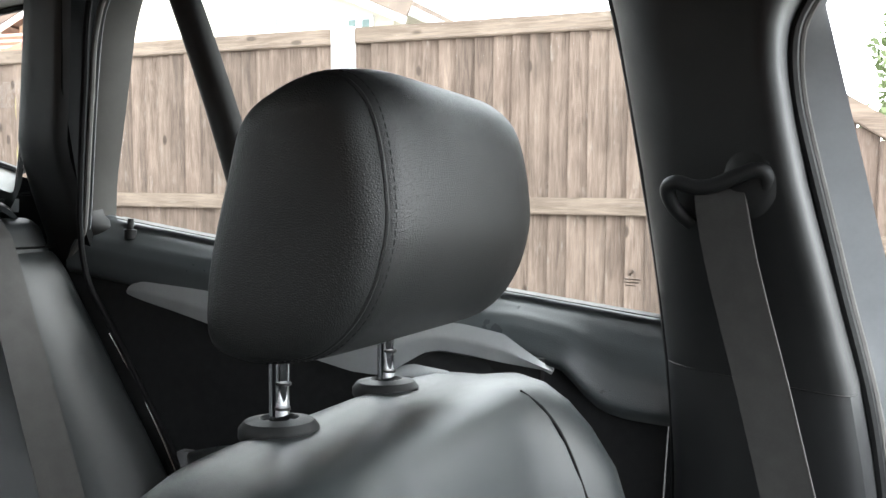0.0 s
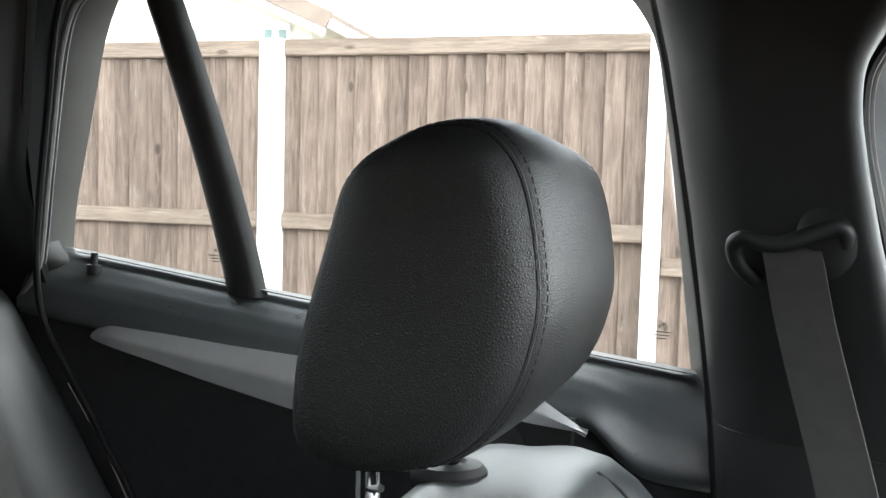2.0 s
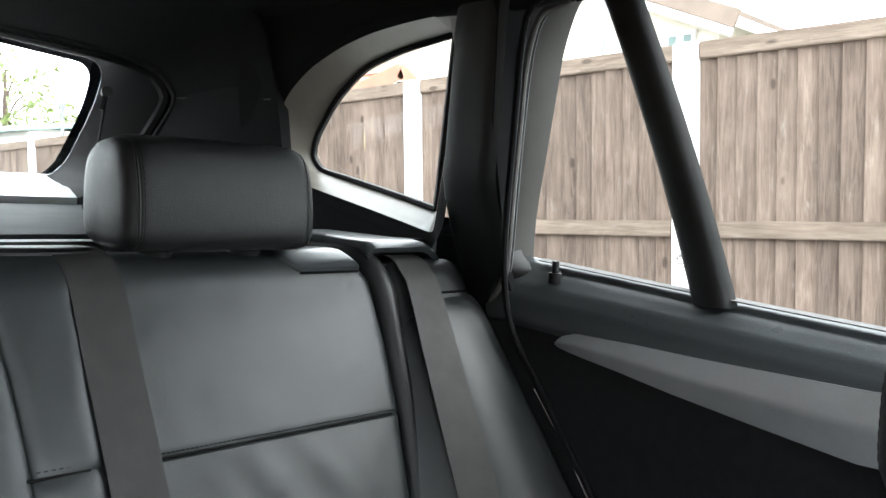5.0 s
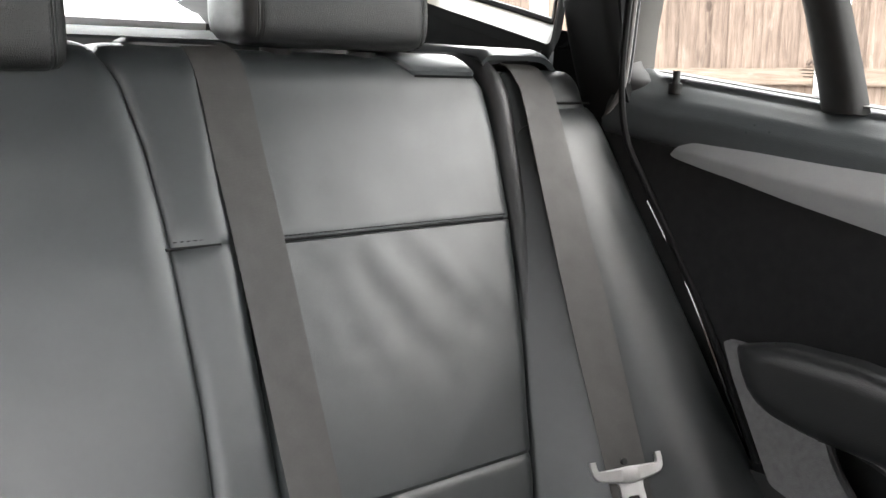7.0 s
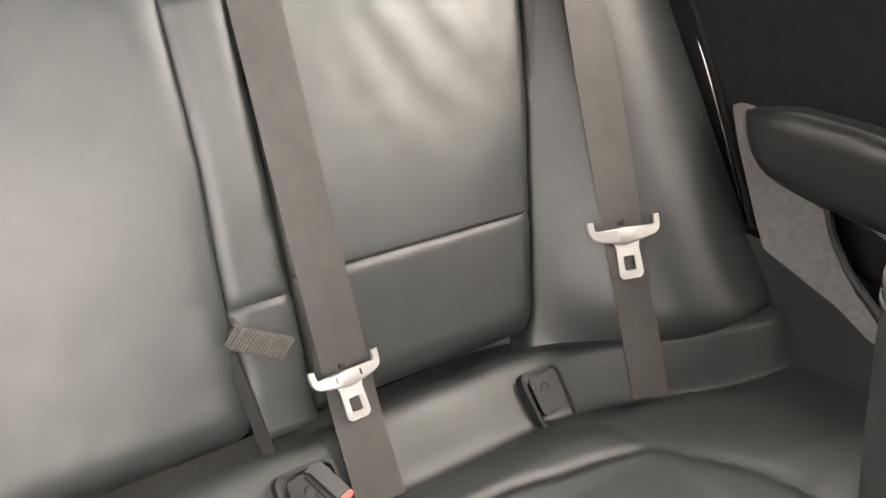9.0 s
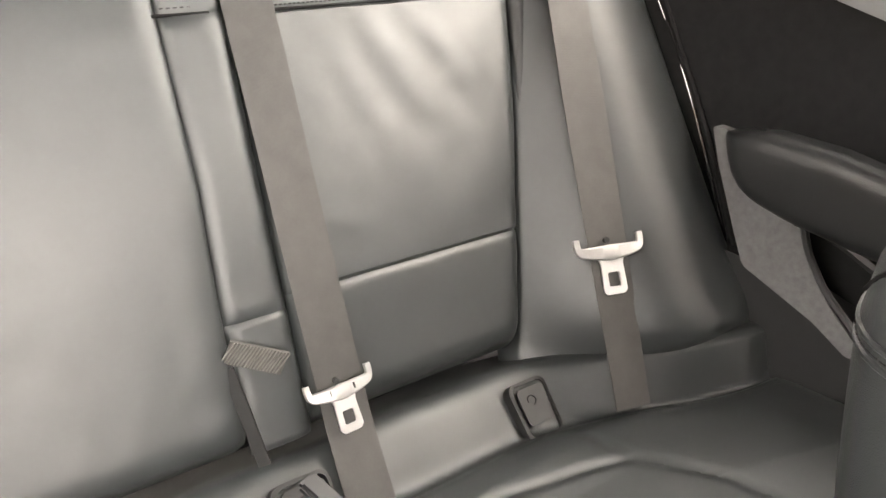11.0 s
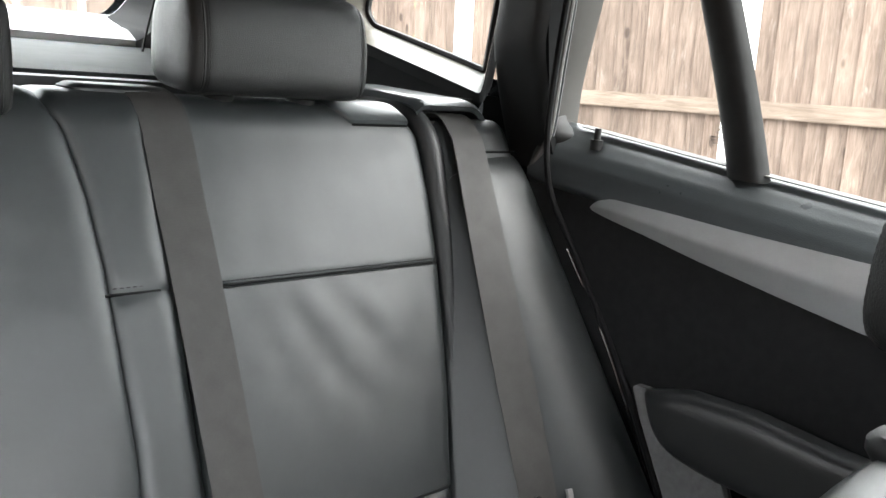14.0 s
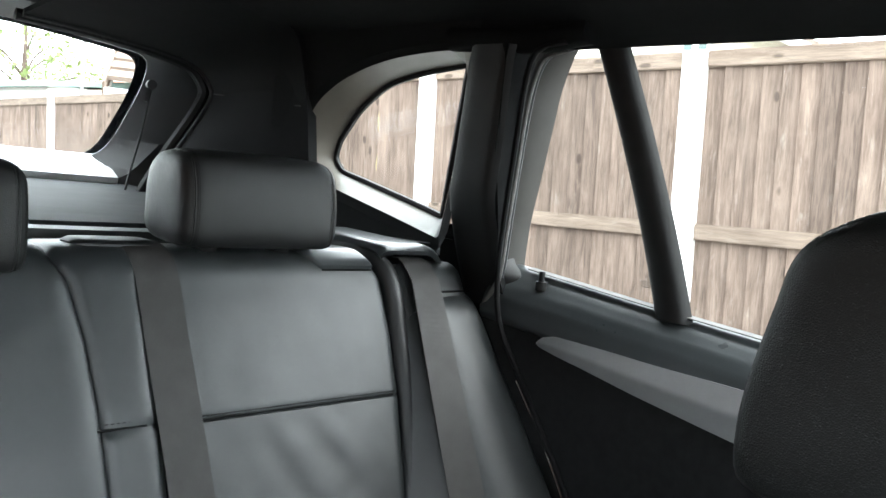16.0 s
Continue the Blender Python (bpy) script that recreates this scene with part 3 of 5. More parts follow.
part("pocket_lip", tube([local(door, (x, door_y(x, 0.086), z)) for x, z in ((-0.318, 0.674), (-0.30, 0.676), (-0.26, 0.668), (-0.20, 0.648), (-0.1, 0.63))], 0.008, n=20), PLASTIC, door)
part("lower_pocket", sheet(lambda u, v: local(door, (-0.46 + 0.62 * u, door_y(-0.46 + 0.62 * u, 0.080), 0.60 - 0.30 * v - 0.14 * max(0, u - 0.2) * (1 - v))), 16, 10, -0.04), PLASTIC, door, "black lower door pocket")
part("outer_skin", sheet(lambda u, v: local(door, (-0.70 + 0.9 * u, 0.89 + 0.02 * math.sin(v * 3), 0.28 + 0.64 * v)), 12, 12, 0.02), BODY_PAINT, door, "dark painted outer door skin")
# etched makers' marks on the panes
for ex, ez in ((0.126, 1.030), (-0.452, 1.075)):
    at = Matrix.Translation(local(door, (ex, door_y(ex, -0.043) - lift(ex, ez) - 0.002, ez)))
    rim = [Vector((0.0046 * math.cos(a), 0, 0.0046 * math.sin(a))) for a in (2 * math.pi * k / 24 for k in range(25))]
    part("etched_roundel", turn(tube(rim, 0.0004, smooth=False, seg=5), at), ETCH, door, smooth=False)
    for q in (0, 2):
        wedge = [Vector((0, 0))] + [Vector((0.0034 * math.cos(a), 0.0034 * math.sin(a))) for a in (math.pi / 2 * (q + k / 6) for k in range(7))]
        part("etched_wedge", turn(plate(wedge, lambda x, z: (x, 0, z), (0, 0.0005, 0)), at), ETCH, door, smooth=False)
    for k in range(3):
        w = (0.024, 0.02, 0.014)[k]
        part("etched_bar", turn(box(-w / 2, w / 2, -0.0004, 0.0004, -0.0007, 0.0007), pose(*local(door, (ex, door_y(ex, -0.043) - lift(ex, ez) - 0.002, ez - 0.008 - 0.004 * k)))), ETCH, door, smooth=False)

# Added wall, never in view: cuts the daylight entering by the right-hand windows.
tagged(part("wall_light_block", box(-9, 7, -5.3, -5.0, 0, 2.3), BRICK, None, smooth=False), "unseen brown brick wall added to block light from the right", "wall", kind="structure")

# ---- B-pillar ----
pillar = thing("wall_pillar", "charcoal plastic trim of the centre pillar", "pillar trim", (0.28, 0.76, 0.3), kind="structure")
PL = [(0.25, 0.235), (0.82, 0.213), (0.95, 0.197), (1.154, 0.160), (1.317, 0.125), (1.46, 0.085)]
PR = [(0.25, 0.50), (0.857, 0.414), (0.949, 0.393), (1.015, 0.372), (1.146, 0.331), (1.21, 0.3145), (1.25, 0.306), (1.27, 0.3035), (1.29, 0.303), (1.305, 0.305), (1.32, 0.3105), (1.34, 0.321), (1.37, 0.343), (1.40, 0.369), (1.46, 0.438)]


def pillar_face(z0, z1, proud):
    def fn(u, v):
        z = z0 + (z1 - z0) * v
        a, b = lerps(PL, z) - 0.004, lerps(PR, z)
        bulge = quarter(u * 3.2) * 0.045 * quarter((1 - u) * 6) + 0.045 * u
        lean = 0.10 * max(0, z - 1.0)
        return local(pillar, (a + (b - a) * (u if u < 0.94 else 0.94 + (u - 0.94) * 0.8), 0.778 - bulge * 1.0 - proud + 0.05 * (1 - quarter((1 - u) * 15)) - lean - 0.016 * u, z))
    return fn


part("upper_trim", sheet(pillar_face(0.9460, 1.46, 0.0135), 40, 64, 0.010), PILLAR_PLASTIC, pillar, "smooth upper pillar cover")
part("lower_trim", sheet(pillar_face(0.26, 0.945, 0.012), 30, 20, 0.010), PLASTIC, pillar, "grained lower pillar cover")
joint = pillar_face(0.9455, 1.46, 0.0142)
part("joint_lip", tube([joint(u, 0) for u in (0.03, 0.1, 0.3, 0.5, 0.7, 0.85, 0.93, 0.97)], 0.0006, n=50, seg=6), RUBBER, pillar, "rounded edge of the lower cover")
for dx, dy, r, mt in ((0.002, 0.026, 0.006, RUBBER), (0.009, 0.034, 0.004, GREY_SEAL)):
    part("door_seal", tube([local(pillar, (lerps(PR, z) + dx, 0.715 - 0.08 * max(0, z - 1.0) + dy, z)) for z in (0.4, 0.7, 0.9, 1.05, 1.2, 1.25, 1.28, 1.305, 1.33, 1.36, 1.40, 1.43, 1.455)], r, n=90), mt, pillar)
def front_frame(u, v):
    z = 0.6 + 0.84 * v
    a = lerps(PR, z) + 0.010
    b = max(a + 0.006, 0.3307 + 0.287 * (1.3326 - z))
    return local(pillar, (a + (b - a) * u, 0.755 - 0.08 * max(0, z - 1.0) + 0.01 * u, z))


part("front_door_frame", sheet(front_frame, 6, 60, 0.010), FRAME_GREY, pillar, "grey front door window frame")
part("rear_seal", tube([local(pillar, (lerps(PL, z) - 0.006, 0.79 - 0.12 * max(0, z - 1.0), z)) for z in (0.4, 0.8, 1.0, 1.2, 1.3, 1.42)], 0.006, n=30), RUBBER, pillar)

# front seat belt on the pillar
fbelt = thing("seat_belt", "black front seat belt hanging from its pillar loop", "seat belt", (0.25, 0.68, 1.14), group="seat belts")
W = Vector((0.93, -0.2, 0.3))
FB = [(0.251, 0.664, 1.126), (0.267, 0.657, 1.062), (0.299, 0.653, 0.960), (0.317, 0.651, 0.900), (0.370, 0.648, 0.72), (0.432, 0.650, 0.50)]
part("webbing", ribbon([(local(fbelt, (0.246, 0.690, 1.150)), W)] + [(local(fbelt, p), W if k == 0 else Vector((0.975, -0.16, 0.10))) for k, p in enumerate(FB)], 0.0505, 0.0014, n=70), WEBBING, fbelt)
part("webbing_edge", ribbon([(local(fbelt, Vector(p) + Vector((0.0250, -0.0052, 0.002))), Vector((0.98, -0.2, 0.05))) for p in FB], 0.0010, 0.0020, n=60, across=2), GREY_SEAL, fbelt, "pale selvedge of the belt")
part("guide_loop", tube([local(fbelt, p) for p in ((0.222, 0.690, 1.100), (0.205, 0.680, 1.116), (0.199, 0.668, 1.134), (0.208, 0.661, 1.141), (0.226, 0.659, 1.137), (0.245, 0.658, 1.139), (0.268, 0.656, 1.150), (0.285, 0.655, 1.156), (0.294, 0.657, 1.150), (0.293, 0.664, 1.132), (0.286, 0.676, 1.115))], 0.0078, n=60, seg=12), RUBBER, fbelt, "black plastic belt guide loop")
part("loop_plate", turn(sheet(lambda u, v: (0.026 * (0.02 + 0.98 * v) * math.cos(2 * math.pi * u), 0.042 * (0.02 + 0.98 * v) * math.sin(2 * math.pi * u), 0.006 * quarter((1 - v) * 1.3)), 28, 8, 0.004), Matrix.Translation(local(fbelt, (0.280, 0.6670, 1.152))) @ pose(0, 0, 0, 90, 0, -17)), RUBBER, fbelt, "moulded height adjuster")
part("adjuster_slot", turn(box(-0.004, 0.004, -0.004, 0.004, -0.012, 0.012, 0.002), Matrix.Translation(local(fbelt, (0.252, 0.693, 1.170)))), FRAME_GREY, fbelt)

# ---- quarter panel, C-pillar and quarter window ----
quarter_panel = thing("wall_quarter", "black trim of the rear quarter with a fixed window", "quarter trim", (-1.0, 0.7, 0.6), kind="structure")
qglass = rounded([(-0.768, 1.376), (-0.826, 1.122), (-0.889, 1.137), (-1.023, 1.167), (-1.088, 1.180), (-1.109, 1.204), (-1.095, 1.239), (-1.037, 1.298), (-0.961, 1.344), (-0.877, 1.363)], [0.006, 0.006, 0.02, 0.02, 0.012, 0.02, 0.02, 0.03, 0.03, 0.03])
qinner = rounded([(-0.700, 1.390), (-0.779, 1.088), (-0.879, 1.112), (-1.02, 1.144), (-1.095, 1.163), (-1.132, 1.196), (-1.122, 1.262), (-1.087, 1.304), (-1.027, 1.339), (-0.949, 1.365), (-0.879, 1.379), (-0.801, 1.386)], [0.01, 0.01, 0.03, 0.03, 0.03, 0.04, 0.03, 0.03, 0.03, 0.03, 0.03, 0.03])
qouter = rounded([(-0.95, 0.22), (-0.80, 1.02), (-0.740, 1.10), (-0.672, 1.44), (-0.95, 1.455), (-1.16, 1.455), (-1.20, 1.30), (-1.24, 0.22)], 0.02)
qskin = rounded([(-0.86, 0.25), (-0.72, 1.44), (-0.95, 1.455), (-1.2, 1.46), (-1.68, 1.42), (-1.82, 0.25)], 0.02)
qring = rounded([(-0.690, 1.400), (-0.770, 1.070), (-0.879, 1.095), (-1.02, 1.128), (-1.11, 1.148), (-1.150, 1.196), (-1.138, 1.268), (-1.097, 1.314), (-1.034, 1.349), (-0.952, 1.376), (-0.879, 1.390), (-0.801, 1.397)], [0.01, 0.01, 0.03, 0.03, 0.03, 0.04, 0.03, 0.03, 0.03, 0.03, 0.03, 0.03])


qclear = rounded([(-0.735, 1.395), (-0.80, 1.108), (-0.889, 1.122), (-1.12, 1.165), (-1.17, 1.21), (-1.13, 1.28), (-1.05, 1.335), (-0.961, 1.370), (-0.877, 1.386)], 0.02)


def qy(x, off):
    return 0.700 + 0.06 * (x + 0.75) - off


QOFF = (-0.05, 0.012)
part("window_reveal", frame_loft([qglass, qinner], (-0.92, 1.24), lambda k, x, z: local(quarter_panel, (x, qy(x, QOFF[k]) - lift(x, z), z))), REVEAL, quarter_panel, "pale reveal round the quarter window")
part("reveal_edge", frame_loft([qinner, qring], (-0.92, 1.24), lambda k, x, z: local(quarter_panel, (x, qy(x, (0.0116, 0.0196)[k]) - lift(x, z), z))), LINER, quarter_panel)
part("inner_trim", frame_loft([qring, qouter], (-0.92, 1.24), lambda k, x, z: local(quarter_panel, (x, qy(x, (0.0195, 0.03)[k]) - lift(x, z), z))), LINER, quarter_panel, "black felt lining round the quarter window")
part("outer_skin", frame_loft([qclear, qskin], (-0.92, 1.24), lambda k, x, z: local(quarter_panel, (x, qy(x, (-0.060, -0.075)[k]) - lift(x, z), z))), BODY_PAINT, quarter_panel)
gl = part("quarter_pane", plate(qglass, lambda x, z: local(quarter_panel, (x, qy(x, -0.052) - lift(x, z), z)), (0, 0.004, 0)), GLASS, quarter_panel, "fixed quarter window glass", smooth=False)
gl.visible_shadow = False
part("pane_edge", tube([local(quarter_panel, (p.x, qy(p.x, -0.046) - lift(p.x, p.y), p.y)) for p in qglass + qglass[:1]], 0.006, smooth=False, seg=6), RUBBER, quarter_panel, "black ceramic border of the pane")


def column(u, v):
    z = 0.80 + 0.59 * v
    a = lerps([(0.80, -0.775), (1.08, -0.755), (1.36, -0.700), (1.44, -0.686)], z)
    e = lerps([(0.80, -0.60), (0.95, -0.660), (1.04, -0.666), (1.36, -0.616), (1.44, -0.602)], z)
    x = a + (e - a) * u
    o = (0.030 + 0.012 * quarter(u * 3) * quarter((1 - u) * 5)) * (1 - min(1, max(0, z - 1.385) / 0.06)) - 0.060 * min(1, max(0, 1.16 - z) / 0.14)
    return local(quarter_panel, (x, qy(x, o) - lift(x, z), z))


part("pillar_cover", sheet(column, 16, 24, 0.01), PILLAR_PLASTIC, quarter_panel, "charcoal cover of the rear pillar")
for pts, r, mt in (([(-0.53, 1.392), (-0.580, 1.384), (-0.602, 1.345), (-0.621, 1.245), (-0.641, 1.126), (-0.648, 1.037), (-0.634, 0.965), (-0.592, 0.90), (-0.482, 0.735), (-0.402, 0.60), (-0.33, 0.47)], 0.0045, SEAL_BLACK),
                   ([(-0.598, 0.892), (-0.545, 0.815), (-0.492, 0.735), (-0.412, 0.60), (-0.34, 0.47)], 0.0016, GLOSS)):
    part("door_seal", tube([local(quarter_panel, (x, (0.692 if z > 1 else 0.692 + 0.02 * min(1, (1 - z) / 0.2)) - lift(x, z), z)) for x, z in pts], r, n=60), mt, quarter_panel)

for pts, off, r, mt in (([(-0.55, 1.388), (-0.577, 1.382), (-0.5934, 1.375), (-0.608, 1.349), (-0.622, 1.3035), (-0.634, 1.2346), (-0.648, 1.15), (-0.660, 1.06), (-0.668, 1.03), (-0.692, 0.99)], 0.03, 0.0042, GREY_SEAL),
                        ([(-0.55, 1.389), (-0.579, 1.384), (-0.596, 1.374), (-0.6105, 1.348), (-0.6226, 1.305), (-0.6364, 1.2356), (-0.650, 1.15), (-0.662, 1.06), (-0.670, 1.03), (-0.694, 0.99)], 0.018, 0.0014, FRAME_GREY)):
    part("frame_strip", tube([local(quarter_panel, (x, door_y(x, off) - lift(x, z), z)) for x, z in pts], r, n=50, seg=8), mt, quarter_panel, "grey strip along the door opening")


def jamb(u, v):
    """Dark door jamb between the rear pillar and the door frame."""
    z = 0.40 + 0.99 * v
    x = lerps([(0.4, -0.36), (0.6, -0.43), (0.735, -0.51), (0.9, -0.615), (1.04, -0.666), (1.36, -0.622), (1.44, -0.609)], z)
    y0 = 0.668 + 0.05 * min(1, max(0, 1.24 - z) / 0.21) - lift(x, z)
    y1 = max(y0 + 0.01, door_y(x, 0.014) - lift(x, z))
    return local(quarter_panel, (x, y0 + (y1 - y0) * u, z))


part("roof_rail", tube([local(quarter_panel, p) for p in ((-0.74, 0.632, 1.402), (-0.68, 0.640, 1.400), (-0.62, 0.652, 1.398), (-0.57, 0.660, 1.400), (-0.50, 0.662, 1.408))], 0.019, n=24, seg=10), LINER, quarter_panel, "felt covered roof rail")
part("pillar_back", sheet(lambda u, v: local(quarter_panel, (-0.92 + 0.22 * u, 0.742, 0.70 + 0.385 * v)), 4, 8, 0.008), LINER, quarter_panel)
part("door_jamb", sheet(jamb, 6, 40, 0.01), LINER, quarter_panel, "dark door jamb")

# luggage-side shelf below the quarter window
part("side_shelf", sheet(lambda u, v: local(quarter_panel, (-0.79 - 0.68 * u, 0.70 - 0.14 * v - 0.03 * u, 1.080 - 0.006 * u - 0.05 * max(0, v - 0.8) / 0.2)), 20, 12, 0.02), SHELF, quarter_panel, "narrow black side shelf")

# ---- tailgate ----
tailgate = thing("tailgate", "closed tailgate with its heated rear window", "tailgate", (-1.7, MID, 0.6))
tglass = rounded([(-0.565, 1.150), (-0.60, 1.30), (-0.60, 1.385), (-0.35, 1.415), (0.35, 1.415), (0.60, 1.385), (0.60, 1.30), (0.565, 1.150)], [0.06, 0.05, 0.04, 0.2, 0.2, 0.04, 0.05, 0.06])
tinner = rounded([(-0.59, 1.11), (-0.68, 1.30), (-0.68, 1.42), (-0.35, 1.45), (0.35, 1.45), (0.60, 1.412), (0.678, 1.352), (0.700, 1.325), (0.679, 1.275), (0.634, 1.185), (0.59, 1.11)], [0.08, 0.05, 0.05, 0.2, 0.2, 0.05, 0.02, 0.03, 0.05, 0.05, 0.05])
touter = rounded([(-0.80, 0.30), (-0.80, 1.30), (-0.76, 1.46), (0.76, 1.46), (0.80, 1.30), (0.80, 0.30)], 0.05)


def tail_place(k, y, z):
    x = -1.80 + 0.62 * (z - 1.13) * (1 if z > 1.13 else 0.15) + (0, 0.09, 0.13)[k] + 0.12 * (y / 0.8) ** 2
    return local(tailgate, (x, MID + y, z))


part("window_surround", frame_loft([tglass, tinner, touter], (0, 1.26), tail_place), PLASTIC, tailgate, "black inner tailgate trim")
part("outer_skin", frame_loft([tglass, touter], (0, 1.26), lambda k, y, z: tail_place(0, y, z) - Vector((0.06, 0, 0))), BODY_PAINT, tailgate)
gl = part("rear_pane", plate(tglass, lambda y, z: tail_place(0, y, z), (-0.004, 0, 0)), GLASS, tailgate, "rear window glass", smooth=False)
gl.visible_shadow = False
part("window_ledge", sheet(lambda u, v: local(tailgate, (-1.79 + 0.10 * v + 0.12 * ((2 * u - 1) * 0.57 / 0.8) ** 2, MID + 0.57 * (2 * u - 1), 1.162 - 0.046 * v)), 24, 6, -0.02), LEDGE, tailgate, "pale ledge under the rear window")
hook = part("cord_hook", tube([local(tailgate, (-1.56, 0.535, 1.324)), local(tailgate, (-1.51, 0.516, 1.321))], 0.010, n=6, seg=14), PLASTIC, tailgate, "round black parcel shelf hook")
part("cord", tube([local(tailgate, p) for p in ((-1.515, 0.516, 1.31), (-1.51, 0.500, 1.22), (-1.505, 0.478, 1.13), (-1.50, 0.468, 1.085))], 0.0025, n=16), RUBBER, hook, "thin black shelf cord")
part("cord_clip", tube([local(tailgate, (-1.515, 0.517, 1.322)), local(tailgate, (-1.515, 0.508, 1.285))], 0.006, n=5, flat=0.5), PLASTIC, hook)

# lining of the hindmost pillar: a bead along the tailgate opening, then felt up to the quarter window
BEAD = [(1.06, 0.488), (1.14, 0.530), (1.196, 0.563), (1.25, 0.597), (1.290, 0.620), (1.316, 0.630)]


def rear_lining(u, v):
    z = 1.06 + 0.262 * v
    a, f = lerps(BEAD, z), u * u * (3 - 2 * u)
    x = -1.46 + 0.36 * u
    return local(quarter_panel, (x, a + (qy(x, 0.024) - lift(x, z) - a) * f, z))


part("rear_lining", sheet(rear_lining, 20, 20, 0.02), LINER, quarter_panel, "black felt lining of the hindmost pillar")
REAR_EDGE = [(-1.462, 0.630, 1.318), (-1.462, 0.628, 1.330), (-1.464, 0.618, 1.3475), (-1.467, 0.594, 1.369), (-1.470, 0.528, 1.387), (-1.480, 0.40, 1.402), (-1.49, 0.25, 1.412)]
FORE_EDGE = [(-1.10, 0.624, 1.293), (-1.10, 0.616, 1.33), (-1.10, 0.606, 1.37), (-1.10, 0.592, 1.41), (-1.10, 0.555, 1.437), (-1.10, 0.44, 1.452), (-1.10, 0.27, 1.46)]
RC, FC = spline(REAR_EDGE, 40), spline(FORE_EDGE, 40)


def roof_corner(u, v):
    """Headliner turning from the hindmost pillar into the roof."""
    k = min(len(RC) - 1, int(round(v * (len(RC) - 1))))
    return local(quarter_panel, Vector(RC[k]).lerp(Vector(FC[k]), u))


part("roof_corner", sheet(roof_corner, 20, len(RC) - 1, 0.01), LINER, quarter_panel, "black felt headliner corner")
part("pillar_bead", tube([local(quarter_panel, (-1.462, y, z)) for z, y in BEAD] + [local(quarter_panel, (x - 0.004, y, z)) for x, y, z in REAR_EDGE[1:]], 0.007, n=70), PILLAR_PLASTIC, quarter_panel, "rounded pillar edge")
part("tailgate_seal", tube([local(quarter_panel, (-1.492, y - 0.006, z)) for z, y in BEAD] + [local(quarter_panel, (x - 0.03, y - 0.006, z)) for x, y, z in REAR_EDGE[1:]], 0.012, n=70), RUBBER, quarter_panel, "black tailgate seal")
part("lining_seam", tube([local(quarter_panel, Vector(RC[0]).lerp(Vector(FC[0]), u) - Vector((0, 0.001, 0))) for u in (0.02, 0.3, 0.6, 0.95)], 0.0012, n=12), PLASTIC, quarter_panel)

# luggage cover cassette behind the seat
cover = thing("luggage_cover", "drawn grey luggage cover behind the rear seat", "luggage cover", (-1.0, 0.0, 1.05))
part("cassette", turn(box(-0.045, 0.045, -0.62, 0.60, -0.035, 0.03, 0.02, 3), Matrix.Translation((0.075, 0.0, -0.008))), PLASTIC, cover)
part("blind", sheet(lambda u, v: (-0.685 + 0.715 * u, -0.60 + 1.14 * v, 0.054 - 0.025 * u - 0.003 * math.sin(v * math.pi)), 10, 12, 0.004), BLIND, cover, "grey smooth luggage blind")
part("end_rail", tube([(-0.69, -0.58, 0.040), (-0.69, 0.54, 0.040)], 0.010, n=4), RUBBER, cover)
# grab handle at the roof edge
grab = thing("grab_handle", "black folded grab handle under the headliner", "grab handle", (-0.45, 0.675, 1.450))
part("handle_grip", tube([(-0.10, 0.0, 0.012), (-0.075, -0.03, -0.004), (0.0, -0.034, -0.008), (0.075, -0.03, -0.004), (0.10, 0.0, 0.012)], 0.011, n=24, flat=0.7), RUBBER, grab)
for sx in (-1, 1):
    part("handle_foot", box(sx * 0.10 - 0.02, sx * 0.10 + 0.02, -0.012, 0.03, 0.0, 0.03, 0.006), PLASTIC, grab)


# ---- front passenger seat ----
fseat = thing("front_seat", "black leather front passenger seat with raised headrest", "car seat", (0.05, 0.37, 0.25))
FY = 0.37


def back_ring(z, hw, ht, xc, n=56, p=4.2):
    ring = []
    for k in range(n):
        a = 2 * math.pi * k / n
        c, s = math.cos(a), math.sin(a)
        ring.append(back_point(z, hw, ht, xc, c, s, p))
    return ring


def back_point(z, hw, ht, xc, c, s, p=4.2, grow=0.0):
    x, y = (ht + grow) * math.copysign(abs(c) ** (2 / p), c), (hw + grow) * math.copysign(abs(s) ** (2 / p), s)
    f = min(1, max(0, (abs(y) / hw - 0.35) / 0.6))
    x += 0.070 * f * f * (3 - 2 * f) * max(0, c) ** 0.5 * min(1, max(0, (0.95 - z) / 0.08))
    return local(fseat, (xc + x, FY + y, z + grow * 0.6 + (0.20 if x > 0 else 0.04) * x * min(1, max(0, (z - 0.85) / 0.09))))


BACK = [(0.36, 0.235, 0.090, 0.21), (0.50, 0.255, 0.092, 0.165), (0.65, 0.262, 0.090, 0.122), (0.75, 0.262, 0.087, 0.093), (0.82, 0.258, 0.084, 0.073), (0.862, 0.252, 0.081, 0.060), (0.890, 0.247, 0.079, 0.052), (0.912, 0.240, 0.075, 0.047), (0.928, 0.228, 0.068, 0.043), (0.938, 0.208, 0.056, 0.040), (0.943, 0.165, 0.038, 0.036), (0.944, 0.08, 0.012, 0.032)]
part("backrest", loft([back_ring(*b) for b in BACK]), LEATHER, fseat, "padded black leather backrest")
part("seat_cushion", loft([[local(fseat, (0.42 + hx * math.copysign(abs(math.cos(a)) ** 0.6, math.cos(a)), FY + hy * math.copysign(abs(math.sin(a)) ** 0.6, math.sin(a)), z)) for a in (2 * math.pi * k / 48 for k in range(48))] for z, hx, hy in ((0.30, 0.24, 0.24), (0.40, 0.26, 0.26), (0.45, 0.255, 0.255), (0.475, 0.23, 0.23), (0.48, 0.15, 0.15))]), LEATHER, fseat)
